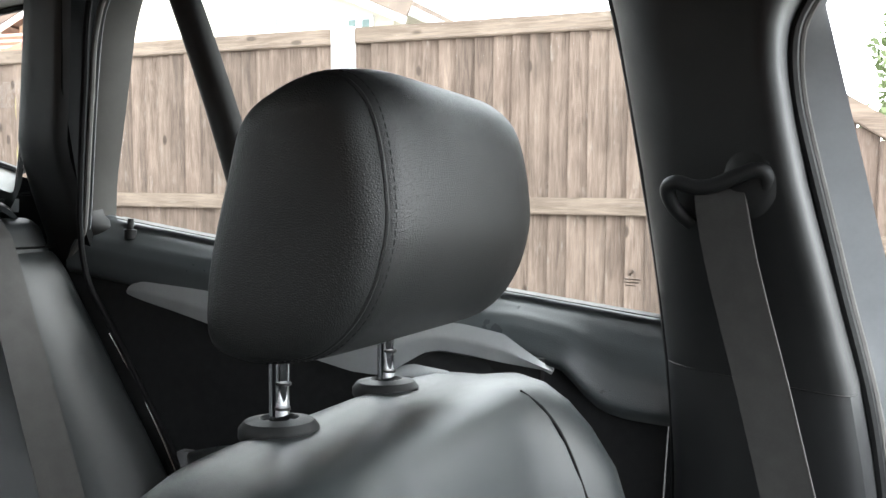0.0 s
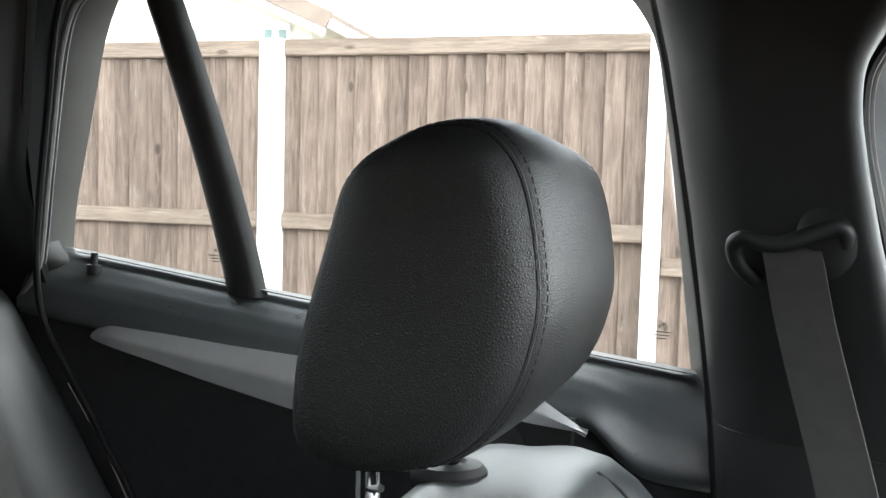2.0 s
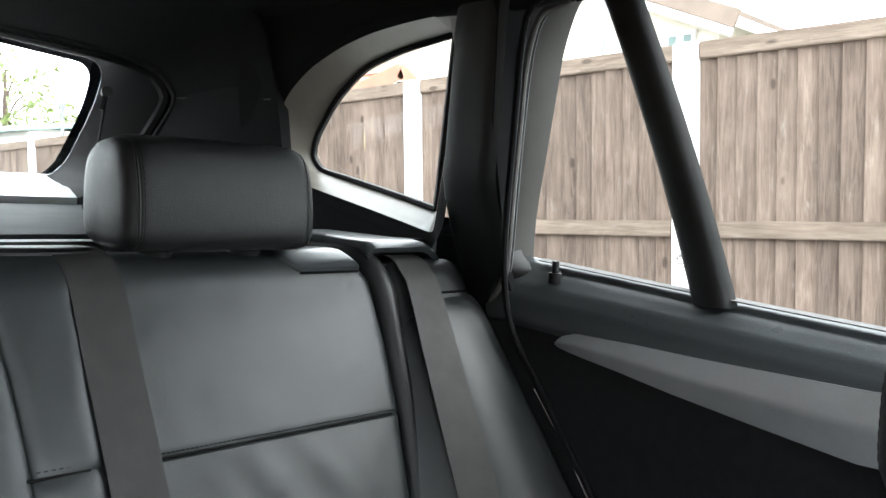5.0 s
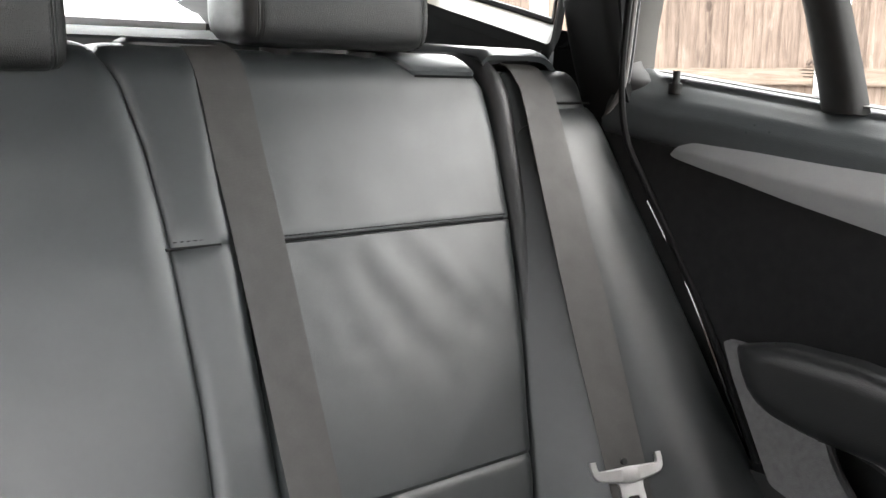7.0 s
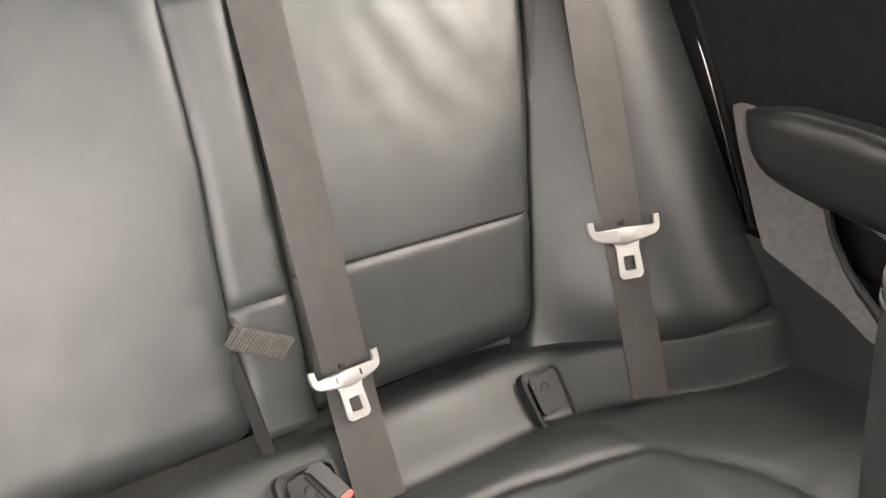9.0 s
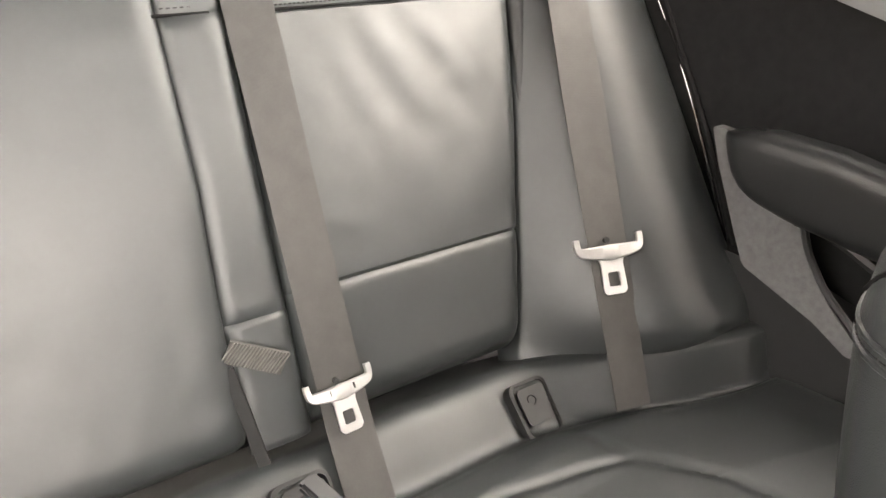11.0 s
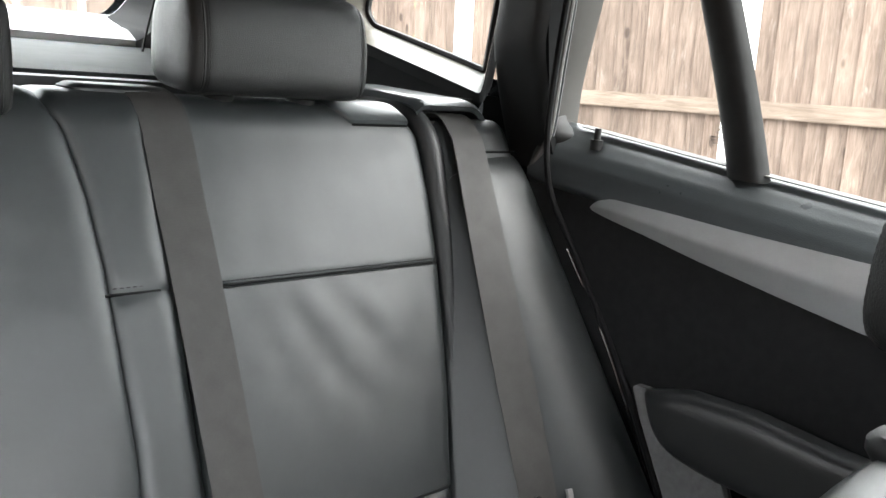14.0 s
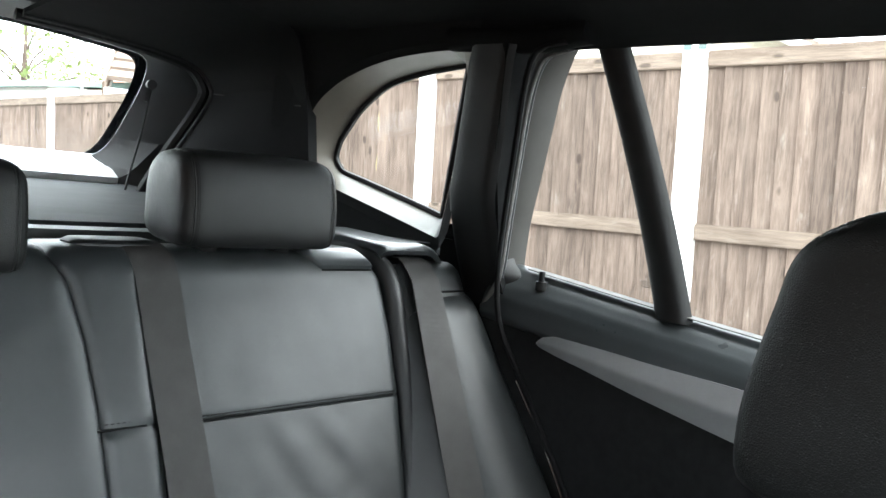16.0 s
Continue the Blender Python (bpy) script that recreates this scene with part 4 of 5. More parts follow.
part("seat_base", box(0.12, 0.52, -0.2, 0.2, 0.0, 0.08, 0.01), PLASTIC, fseat)


def back_at(z, angle, grow=0.0):
    for a, b in zip(BACK, BACK[1:]):
        if a[0] <= z <= b[0]:
            f = (z - a[0]) / (b[0] - a[0])
            hw, ht, xc = (a[i] + (b[i] - a[i]) * f for i in (1, 2, 3))
    return back_point(z, hw, ht, xc, math.cos(angle), math.sin(angle), 4.2, grow)


# seams: one down each side bolster of the front face, two round the inner shoulder
for sgn in (-1, 1):
    part("bolster_seam", tube([back_at(z, sgn * (0.36 + 0.05 * (z - 0.6)), 0.0) for z in ((0.5, 0.6, 0.7, 0.8, 0.85, 0.89, 0.915, 0.932) if sgn > 0 else (0.5, 0.58, 0.66, 0.74, 0.8))], 0.0016, n=40, seg=6), THREAD, fseat)
    part("shoulder_seam", tube([back_at(z, sgn * q, 0.0006) for z, q in ((0.900, 2.25), (0.915, 2.0), (0.926, 1.75), (0.931, 1.5), (0.933, 1.25))], 0.0012, n=30, seg=6), THREAD, fseat)
for z0 in (0.891, 0.884):
    part("shoulder_piping", tube([back_at(z0 + 0.025 * max(0, math.cos(q)), q, -0.0002) for q in (math.pi / 2 - 0.45 + (math.pi + 0.9) * k / 40 for k in range(41))], 0.0016, n=90, seg=8), LEATHER, fseat, "raised double piping")
part("piping_stitches", stitches([back_at(0.887 + 0.025 * max(0, math.cos(q)), q, 0.0008) for q in (math.pi / 2 - 0.45 + (math.pi + 0.9) * k / 40 for k in range(41))], 0.0045, 0.003, 0.0006, 240), THREAD, fseat)

# headrest
HEAD = [(-0.029, 1.006), (-0.034, 1.04), (-0.030, 1.08), (-0.018, 1.132), (-0.010, 1.160), (0.006, 1.177), (0.034, 1.189), (0.056, 1.190), (0.071, 1.185), (0.085, 1.169), (0.095, 1.143), (0.102, 1.105), (0.100, 1.078), (0.092, 1.051), (0.077, 1.026), (0.057, 1.008), (0.030, 0.999), (0.0, 0.996)]


def headrest(owner, outline, yc, half, name, label, mat, lead=0.012, crown=0.006):
    prof = [Vector((p.x, p.y)) for p in spline([(x, z, 0) for x, z in outline], 72, True)]
    mid = sum(prof, Vector((0, 0))) / len(prof)

    def ring(y, inset, bulge=True):
        out = []
        for p in prof:
            d = p - mid
            q = mid + d * max(0.05, 1 - inset / d.length)
            full = quarter((half - 0.004 - abs(y)) / 0.075)
            fwd = lead * full * min(1, max(0, (q.x - mid.x) / 0.05)) if bulge else 0
            up = crown * full * min(1, max(0.25, (q.x - mid.x + 0.035) / 0.06)) * min(1, max(0, (q.y - mid.y) / 0.08))
            out.append(local(owner, (q.x + fwd, yc + y, q.y + up)))
        return out

    side = [(0.008, 0.0045), (0.0095, 0.0022), (0.012, 0.0008), (0.016, 0.0001)]
    ys = [(q - half, i) for q, i in side] + [(-half + 0.020 + (2 * half - 0.040) * (1 - math.cos(math.pi * k / 20)) / 2, 0.0) for k in range(21)] + [(half - q, i) for q, i in side[::-1]]
    hd = part(name, loft([ring(y, i) for y, i in ys]), mat, owner, label)
    for s in (-1, 1):
        cap = [(half - 0.0084, 0.0048), (half - 0.0062, 0.0022), (half - 0.002, 0.0034), (half + 0.003, 0.009), (half + 0.0055, 0.02), (half + 0.007, 0.035), (half + 0.0075, 0.05)]
        part("side_panel", loft([ring(s * y, i, y < half) for y, i in cap]), mat, hd)
        for inset, off in ((0.0009, -0.0128), (0.0031, -0.0036)):
            pts = ring(s * (half + off), inset, True)
            part("stitching", stitches(pts + pts[:1], 0.0056, 0.0036, 0.0009, 200), THREAD, hd, "row of black stitches")
        pts = ring(s * (half - 0.0082), 0.0030, True)
        part("piping", tube(pts + pts[:1], 0.0016, smooth=False, seg=6), mat, hd)
    return hd


hd = headrest(fseat, HEAD, 0.385, 0.139, "headrest", "large grained black leather headrest", HEAD_LEATHER, lead=0.013, crown=0.012)
for y in (0.291, 0.451):
    post = part("headrest_post", tube([local(fseat, (0.004, y, 0.90)), local(fseat, (-0.001, y, 0.99)), local(fseat, (-0.002, y, 1.03))], 0.0075, n=12, seg=20), CHROME, hd, "polished chrome headrest post")
    for dz in (0.0, 0.018):
        part("post_notch", tube([local(fseat, (0.0055, y - 0.003, 0.958 + dz)), local(fseat, (0.0055, y - 0.003, 0.960 + dz))], 0.006, n=3, seg=12), RUBBER, post)
    rings = [[local(fseat, (0.001 + r * 1.25 * math.cos(a), y + r * 1.1 * math.sin(a), z + 0.10 * r * math.cos(a))) for a in (2 * math.pi * k / 28 for k in range(28))] for z, r in ((0.930, 0.020), (0.938, 0.0245), (0.944, 0.0245), (0.949, 0.021), (0.951, 0.012), (0.948, 0.0095))]
    part("post_collar", loft(rings), RUBBER, fseat, "oval black collar")

# ---- rear seat, left section ----
FACE = spline([(-0.455, 0.43, 0), (-0.490, 0.462, 0), (-0.555, 0.609, 0), (-0.610, 0.738, 0), (-0.668, 0.874, 0), (-0.706, 0.963, 0), (-0.730, 1.018, 0), (-0.742, 1.043, 0), (-0.758, 1.058, 0), (-0.785, 1.065, 0), (-0.86, 1.062, 0)], 400)


def face_at(s, off):
    """A place (x, z) on the seat face, s from foot to top, raised by off."""
    k = min(max(s, 0), 1) * 398
    i = int(k)
    p = FACE[i].lerp(FACE[i + 1], k - i)
    t = (FACE[i + 1] - FACE[i]).normalized()
    return p.x + t.y * off, p.y - t.x * off


def s_of(z):
    for i, p in enumerate(FACE):
        if p.y >= z:
            return i / 399
    return 1.0


RUN = 0.79


def pad(owner, name, s0, s1, left, right, mat, label="", edge=(0.02, 0.014, 0.02, 0.014), seam=(0.009, 0.005, 0.009, 0.005), base=0.0, extra=None, nu=44, nv=44, thick=0.06):
    """A padded leather field between two heights and two edges; edge: radius and depth at its sides; seam: at foot and top."""
    def fn(u, v):
        s = s0 + (s1 - s0) * v
        zx = face_at(s, 0)[1] if s < 0.93 else 1.06
        a, b = left(zx), right(zx)
        uu = u
        y = a + (b - a) * uu
        off = base
        off += edge[1] * (quarter((y - a) / edge[0]) - 1) + edge[3] * (quarter((b - y) / edge[2]) - 1)
        off += seam[1] * (quarter(v * (s1 - s0) * RUN / seam[0]) - 1) + seam[3] * (quarter((1 - v) * (s1 - s0) * RUN / seam[2]) - 1)
        if extra:
            off += extra(y, zx)
        x, z = face_at(s, off)
        return local(owner, (x, y, z))

    return part(name, sheet(lambda u, v: fn((1 - math.cos(u * math.pi)) / 2 * 0.6 + 0.4 * u, v), nu, nv, thick), mat, owner, label)


def folds(y, z):
    """Soft creases that run down towards the door."""
    o = 0.0
    for y0, z0, lean, wide, amp, length in ((0.355, 0.800, -0.95, 0.018, 0.0030, 0.085), (0.425, 0.815, -0.85, 0.017, 0.0038, 0.08), (0.475, 0.80, -0.9, 0.015, 0.0030, 0.06), (0.30, 0.79, -1.1, 0.018, 0.0018, 0.07)):
        c, s = math.cos(lean), math.sin(lean)
        a, b = (y - y0) * c + (z - z0) * s, -(y - y0) * s + (z - z0) * c
        o += amp * math.exp(-(b / wide) ** 2 - (a / length) ** 2) - 0.6 * amp * math.exp(-((b + wide * 1.6) / wide) ** 2 - (a / length) ** 2)
    return o + 0.0015 * noise.noise(Vector((y * 14, z * 14, 0.3)))


def gentle(y, z):
    return 0.0022 * noise.noise(Vector((y * 9, z * 9, 1.7))) + 0.0008 * noise.noise(Vector((y * 40, z * 40, 4.7)))


rseat = thing("car_seat", "black leather outer rear seat backrest with creased middle", "car seat", (-0.70, 0.35, 0.45))
RIGHT = [(0.43, 0.445), (0.477, 0.460), (0.609, 0.487), (0.723, 0.510), (0.874, 0.531), (0.96, 0.535), (1.03, 0.533), (1.05, 0.522), (1.06, 0.505)]
right_edge = lambda z: lerps(RIGHT, z)
left_edge = lambda z: 0.166
FOOT, S1, S2 = s_of(0.474), s_of(0.609), s_of(0.873)
pad(rseat, "lower_panel", FOOT, S1, left_edge, right_edge, LEATHER, edge=(0.02, 0.02, 0.018, 0.012), seam=(0.040, 0.040, 0.012, 0.004), extra=gentle)
pad(rseat, "middle_panel", S1, S2, left_edge, right_edge, LEATHER, "creased leather panel", edge=(0.02, 0.02, 0.018, 0.012), seam=(0.006, 0.004, 0.004, 0.0035), extra=lambda y, z: 0.6 * folds(y, z) + 0.6 * gentle(y, z), nu=70, nv=70)
pad(rseat, "upper_panel", S2, 1.0, left_edge, right_edge, LEATHER, edge=(0.02, 0.02, 0.018, 0.012), seam=(0.003, 0.0018, 0.01, 0.004), extra=lambda y, z: 0.6 * gentle(y, z), nu=60, nv=60)


def on_face(y, z, off):
    x, zz = face_at(s_of(z), off)
    return local(rseat, (x, y, zz))


part("seam_stitching", stitches([on_face(y, 0.8780, 0.0006) for y in (0.20, 0.3, 0.4, 0.5, 0.52)], 0.0050, 0.0032, 0.0011, 120), THREAD, rseat, "row of black stitches")
part("seam_groove", tube([on_face(y, 0.8730, -0.0018) for y in (0.17, 0.25, 0.35, 0.45, 0.515)], 0.0017, n=60, seg=6), THREAD, rseat, "dark seam")
strip_l, strip_r = lambda z: lerps([(0.43, 0.094), (0.6, 0.094), (0.73, 0.100), (0.9, 0.094), (0.97, 0.087), (1.03, 0.074), (1.06, 0.06)], z), lambda z: 0.167
for a, b, nm in ((FOOT, s_of(0.598), "strip_lower"), (s_of(0.598), s_of(0.875), "strip_middle"), (s_of(0.875), 1.0, "strip_upper")):
    pad(rseat, nm, a, b, strip_l, strip_r, LEATHER, edge=(0.016, 0.008, 0.026, 0.018), seam=(0.006, 0.003, 0.006, 0.003), base=0.002, extra=gentle, nu=18, nv=34)
part("strip_stitching", stitches([on_face(y, 0.881, 0.001) for y in (0.098, 0.118, 0.138)], 0.0055, 0.0036, 0.001, 40), THREAD, rseat)
part("strip_groove", tube([on_face(y, 0.8750, -0.001) for y in (0.09, 0.11, 0.13, 0.146)], 0.0017, n=20, seg=6), THREAD, rseat)
part("back_shell", sheet(lambda u, v: local(rseat, (-0.63 - 0.19 * v - 0.02, 0.10 + 0.42 * u, 0.46 + 0.56 * v)), 6, 6, 0.02), CLOTH, rseat)
# child seat label flap on the shoulder
TETHER_S = s_of(1.0425)
pad(rseat, "tether_flap", TETHER_S, 1.0, lambda z: lerps([(1.040, 0.426), (1.062, 0.400)], z), lambda z: lerps([(1.040, 0.512), (1.047, 0.520), (1.062, 0.510)], z), SHELF, "black plastic tether anchor flap", edge=(0.006, 0.004, 0.008, 0.006), seam=(0.005, 0.005, 0.004, 0.002), base=0.0045, nu=24, nv=24, thick=0.004)
part("flap_gap", ribbon([(on_face(y, 1.0415, 0.0012), Vector((0.4, 0, 0.9))) for y in (0.424, 0.45, 0.48, 0.514)], 0.003, 0.001, n=20, across=2), THREAD, rseat)
REAR_HEAD = [(-0.835, 1.080), (-0.845, 1.12), (-0.838, 1.165), (-0.815, 1.186), (-0.775, 1.190), (-0.742, 1.182), (-0.728, 1.155), (-0.722, 1.12), (-0.724, 1.085), (-0.738, 1.072), (-0.785, 1.070)]
rh = headrest(rseat, REAR_HEAD, 0.318, 0.112, "headrest", "low grained black leather headrest", HEAD_LEATHER, lead=0.006)
for y in (0.262, 0.374):
    part("headrest_post", tube([local(rseat, (-0.785, y, 1.05)), local(rseat, (-0.785, y, 1.09))], 0.007, n=4, seg=14), CHROME, rh, "short chrome post")
    part("post_collar", loft([[local(rseat, (-0.785 + r * 1.2 * math.cos(a), y + r * math.sin(a), z)) for a in (2 * math.pi * k / 24 for k in range(24))] for z, r in ((1.058, 0.016), (1.068, 0.018), (1.072, 0.015), (1.072, 0.008))]), RUBBER, rseat, "round black collar")
# pull strap in the gap
STRAP_A, STRAP_B, STRAP_W = on_face(0.088, 0.578, 0.006), on_face(0.139, 0.553, 0.020), Vector((0.30, 0.42, 0.86)).normalized()
strap = part("pull_strap", ribbon([(STRAP_A.lerp(STRAP_B, f), STRAP_W) for f in (0, 0.3, 0.7, 1.0)], 0.029, 0.003, n=20), STRAP, rseat, "ribbed grey fabric pull strap")
for k in range(18):
    p = STRAP_A.lerp(STRAP_B, 0.03 + 0.94 * k / 17) + Vector((0.0016, -0.0012, 0.0006))
    part("strap_rib", tube([p - STRAP_W * 0.0140, p, p + STRAP_W * 0.0140], 0.0010, n=3, seg=5), GREY_SEAL, strap)

# ---- rear seat, middle section ----
mseat = thing("car_seat", "smooth black leather middle rear seat backrest", "car seat", (-0.70, -0.10, 0.45))
pad(mseat, "centre_panel", FOOT, 1.0, lambda z: -0.30, lambda z: lerps([(0.43, 0.095), (0.6, 0.095), (0.73, 0.101), (0.9, 0.0955), (0.97, 0.088), (1.03, 0.075), (1.06, 0.06)], z), LEATHER, edge=(0.04, 0.03, 0.030, 0.011), seam=(0.040, 0.040, 0.02, 0.006), base=0.004, extra=gentle, nu=50, nv=70)
part("back_shell", sheet(lambda u, v: local(mseat, (-0.65 - 0.19 * v, -0.28 + 0.34 * u, 0.46 + 0.56 * v)), 6, 6, 0.02), CLOTH, mseat)
LOW_HEAD = [(x + 0.004, z - 0.032) for x, z in REAR_HEAD]
headrest(mseat, LOW_HEAD, -0.088, 0.110, "headrest", "low grained black leather headrest", HEAD_LEATHER, lead=0.006)
part("release_loop", ribbon([(local(mseat, (-0.535, 0.088, 0.560)), Vector((0.6, 0.6, 0.2))), (local(mseat, (-0.505, 0.092, 0.52)), Vector((0.6, 0.6, 0.2))), (local(mseat, (-0.475, 0.096, 0.478)), Vector((0.6, 0.7, 0.2)))], 0.013, 0.003, n=16), RUBBER, mseat, "dark folded release loop")

# ---- side bolster by the door ----
bolster = thing("seat_side_bolster", "black leather side bolster between seat and door", "seat bolster", (-0.55, 0.62, 0.45))


BOLSTER = spline([(-0.405, 0.43, 0), (-0.365, 0.475, 0), (-0.340, 0.512, 0), (-0.346, 0.545, 0), (-0.384, 0.59, 0), (-0.430, 0.65, 0), (-0.505, 0.75, 0), (-0.6025, 0.88, 0), (-0.700, 1.01, 0)], 200)


def bolster_x(z):
    return lerps([(p.y, p.x) for p in BOLSTER], z)


def wing(u, v):
    z = 0.428 + 0.577 * v
    fx, _ = face_at(s_of(z), 0)
    bx = bolster_x(z)
    e = right_edge(z) + 0.003
    top = 0.012 * (1 - quarter((1 - v) * 14))
    ox, inner_x = bx - 0.004, fx - 0.010
    pts = [(fx - 0.05, e - 0.003)]
    for k in range(11):
        f = (k / 10) ** 1.7
        pts.append((inner_x + (ox - inner_x) * (1 - (1 - f) ** 2.7), e + (0.686 - e) * f))
    pts += [(bx - 0.012, 0.702), (bx - 0.05, 0.708)]
    p = wing.cache.get(round(v, 5))
    if p is None:
        p = wing.cache[round(v, 5)] = spline([(a, b, 0) for a, b in pts], 61)
    q = p[min(60, round(u * 60))]
    return local(bolster, (q.x - top, q.y, z + 0.05 * (q.x - bx) * 0.4))


wing.cache = {}
part("bolster_cover", sheet(wing, 60, 70, 0.012), LEATHER, bolster, "smooth leather wing")

part("cap_seam", tube([local(bolster, (-0.7145, 0.600 + 0.10 * k, 1.0115)) for k in (0, 0.25, 0.5, 0.75, 1)], 0.0018, n=20, seg=6), THREAD, bolster)

# belt guide on top of the bolster: a padded front, a dark slot and a hood behind it
guide = thing("belt_guide", "black belt outlet with a smooth hood on the seat shoulder", "belt guide", (-0.75, 0.63, 1.03))
HUMP = spline([(-0.700, 0.985, 0), (-0.711, 1.003, 0), (-0.722, 1.022, 0), (-0.732, 1.040, 0), (-0.742, 1.049, 0), (-0.757, 1.053, 0), (-0.80, 1.050, 0)], 61)


def hump(u, v):
    y = 0.560 + 0.142 * u
    p = HUMP[round(v * 60)]
    drop = 0.02 * (1 - quarter(u * 7)) + 0.02 * (1 - quarter((1 - u) * 6))
    return local(guide, (p.x - drop * 0.3, y, p.y - drop))


def hood(u, v):
    y = 0.536 + 0.168 * u
    z = 1.0775 - 0.005 * v - 16 * max(0, y - 0.628) ** 2 - 0.008 * (1 - quarter((1 - v) * 9)) - 0.008 * (1 - quarter(u * 9))
    return local(guide, (-0.96 + 0.212 * v - 0.9 * max(0, y - 0.645) ** 2 / 0.06, y, z))


part("guide_cover", sheet(hump, 24, 60, 0.01), LEATHER, guide)
part("slot_hood", sheet(hood, 28, 24, 0.008), SHELF, guide, "smooth hood over the belt slot")
part("slot_floor", turn(box(-0.80, -0.748, 0.545, 0.66, 1.040, 1.0495), Matrix.Translation(-guide.location)), RUBBER, guide, smooth=False)
LIP = [(-0.95, 0.533, 1.056), (-0.86, 0.535, 1.057), (-0.80, 0.538, 1.057), (-0.770, 0.542, 1.052), (-0.752, 0.547, 1.040), (-0.739, 0.551, 1.020), (-0.731, 0.553, 1.000)]
LIP = spline(LIP + [(face_at(s_of(z), -0.012)[0], right_edge(z) + 0.017, z) for z in (0.96, 0.90, 0.82, 0.72, 0.60)], 60)
rings = []
for k, p in enumerate(LIP):
    t = (LIP[min(k + 1, 59)] - LIP[max(k - 1, 0)]).normalized()
    a = t.cross(Vector((0, 1, 0))).normalized()
    r = 0.0165 * (1 - max(0, k - 30) / 29 * 0.5)
    rings.append([local(guide, p + Vector((0, r * math.cos(q), 0)) + a * r * math.sin(q)) for q in (2 * math.pi * n / 18 for n in range(18))])
part("inner_lip", loft(rings), PLASTIC, guide, "rounded black trim lip")

# ---- rear belts ----
def tongue(owner, place, m, text, size=1.0):
    """Belt tongue: a curved cross bar with two hooks and a slotted plate."""
    base = Matrix.Translation(local(owner, place)) @ m @ Matrix.Scale(size, 4)
    line = spline([(-0.0335, 0, 0.0140), (-0.0335, 0, 0.0075), (-0.0318, 0, 0.0020), (-0.025, 0, -0.0008), (0, 0, -0.0025), (0.025, 0, -0.0008), (0.0318, 0, 0.0020), (0.0335, 0, 0.0075), (0.0335, 0, 0.0140)], 49)
    rings = []
    for i, p in enumerate(line):
        t = (line[min(i + 1, 48)] - line[max(i - 1, 0)]).normalized()
        a, h = Vector((-t.z, 0, t.x)), lerps([(0, 0.0034), (5, 0.0036), (8, 0.0050), (14, 0.0064), (24, 0.0080), (34, 0.0064), (40, 0.0050), (43, 0.0036), (48, 0.0034)], i)
        d = 0.003 - 0.0025 * (p.x / 0.03) ** 2
        rings.append([p + a * h * u + Vector((0, d + 0.0024 * w, 0)) for u, w in ((1, 0.4), (0.75, 1), (-0.75, 1), (-1, 0.4), (-1, -0.6), (-0.75, -1), (0.75, -1), (1, -0.6))])
    bar_ = part("tongue_bar", turn(loft(rings), base), STEEL, owner, "satin steel tongue bar with two hooks")
    neck = [(-0.014, -0.006), (0.014, -0.006), (0.0115, -0.014), (0.0125, -0.040), (0.009, -0.044), (-0.009, -0.044), (-0.0125, -0.040), (-0.0115, -0.014)]
    hole = rounded([(-0.006, -0.022), (0.006, -0.022), (0.006, -0.036), (-0.006, -0.036)], 0.002)
    bm = frame_loft([hole, rounded(neck, 0.002)], (0, -0.029), lambda k, x, z: (x, 0.0012, z), 48)
    top = bm.faces[:]
    ext = bmesh.ops.extrude_face_region(bm, geom=top)
    for v in [g for g in ext["geom"] if isinstance(g, bmesh.types.BMVert)]:
        v.co.y -= 0.0026
    part("tongue_plate", turn(bm, base), PLATE, bar_, "polished slotted tongue plate", smooth=False)
    if text:
        for k in range(6):
            part("mark", turn(box(-0.014 + k * 0.0048, -0.011 + k * 0.0048, 0.0042, 0.0050, -0.004, 0.002), base), RUBBER, bar_, smooth=False)
    part("stop_button", turn(tube([(0.004, 0.003, 0.010), (0.004, 0.007, 0.010)], 0.003, n=3, seg=10), base), RUBBER, bar_)


belt = thing("seat_belt", "black outer rear seat belt hanging straight with a steel tongue", "seat belt", (-0.5, 0.55, 0.75), group="seat belts")
BW = Vector((0.45, 0.89, -0.04))
P0, P1 = Vector((-0.704, 0.597, 1.018)), Vector((-0.358, 0.514, 0.452))
part("webbing", ribbon([(local(belt, (-0.790, 0.598, 1.052)), Vector((0, 1, 0))), (local(belt, (-0.765, 0.598, 1.0590)), Vector((0, 1, 0))), (local(belt, (-0.742, 0.598, 1.056)), Vector((0.05, 1, 0))), (local(belt, (-0.722, 0.598, 1.040)), Vector((0.2, 1, 0))), (local(belt, P0), BW)] + [(local(belt, P0.lerp(P1, f)), BW if f < 0.72 else Vector((0.12, 0.99, 0.0))) for f in (0.2, 0.45, 0.7, 0.78, 0.9, 1.0)], 0.052, 0.0013, n=90), WEBBING, belt)


def facing(down, across):
    """A pose whose x runs across and whose -z runs along the belt."""
    z = -Vector(down).normalized()
    x = (Vector(across) - z * z.dot(Vector(across))).normalized()
    y = z.cross(x)
    return Matrix((x, y, z)).transposed().to_4x4()


face_m = facing(P1 - P0, (-0.45, -0.89, 0.04))
place = P0.lerp(P1, 0.718)
out = face_m.to_3x3() @ Vector((0, 1, 0))
tongue(belt, place + out * 0.004, face_m, False, 1.2)

mbelt = thing("seat_belt", "worn black middle rear seat belt with a marked steel tongue", "seat belt", (-0.6, 0.19, 0.75), group="seat belts")


def mb(y, z, off):
    x, zz = face_at(s_of(z), off)
    return local(mbelt, (x, y, zz))


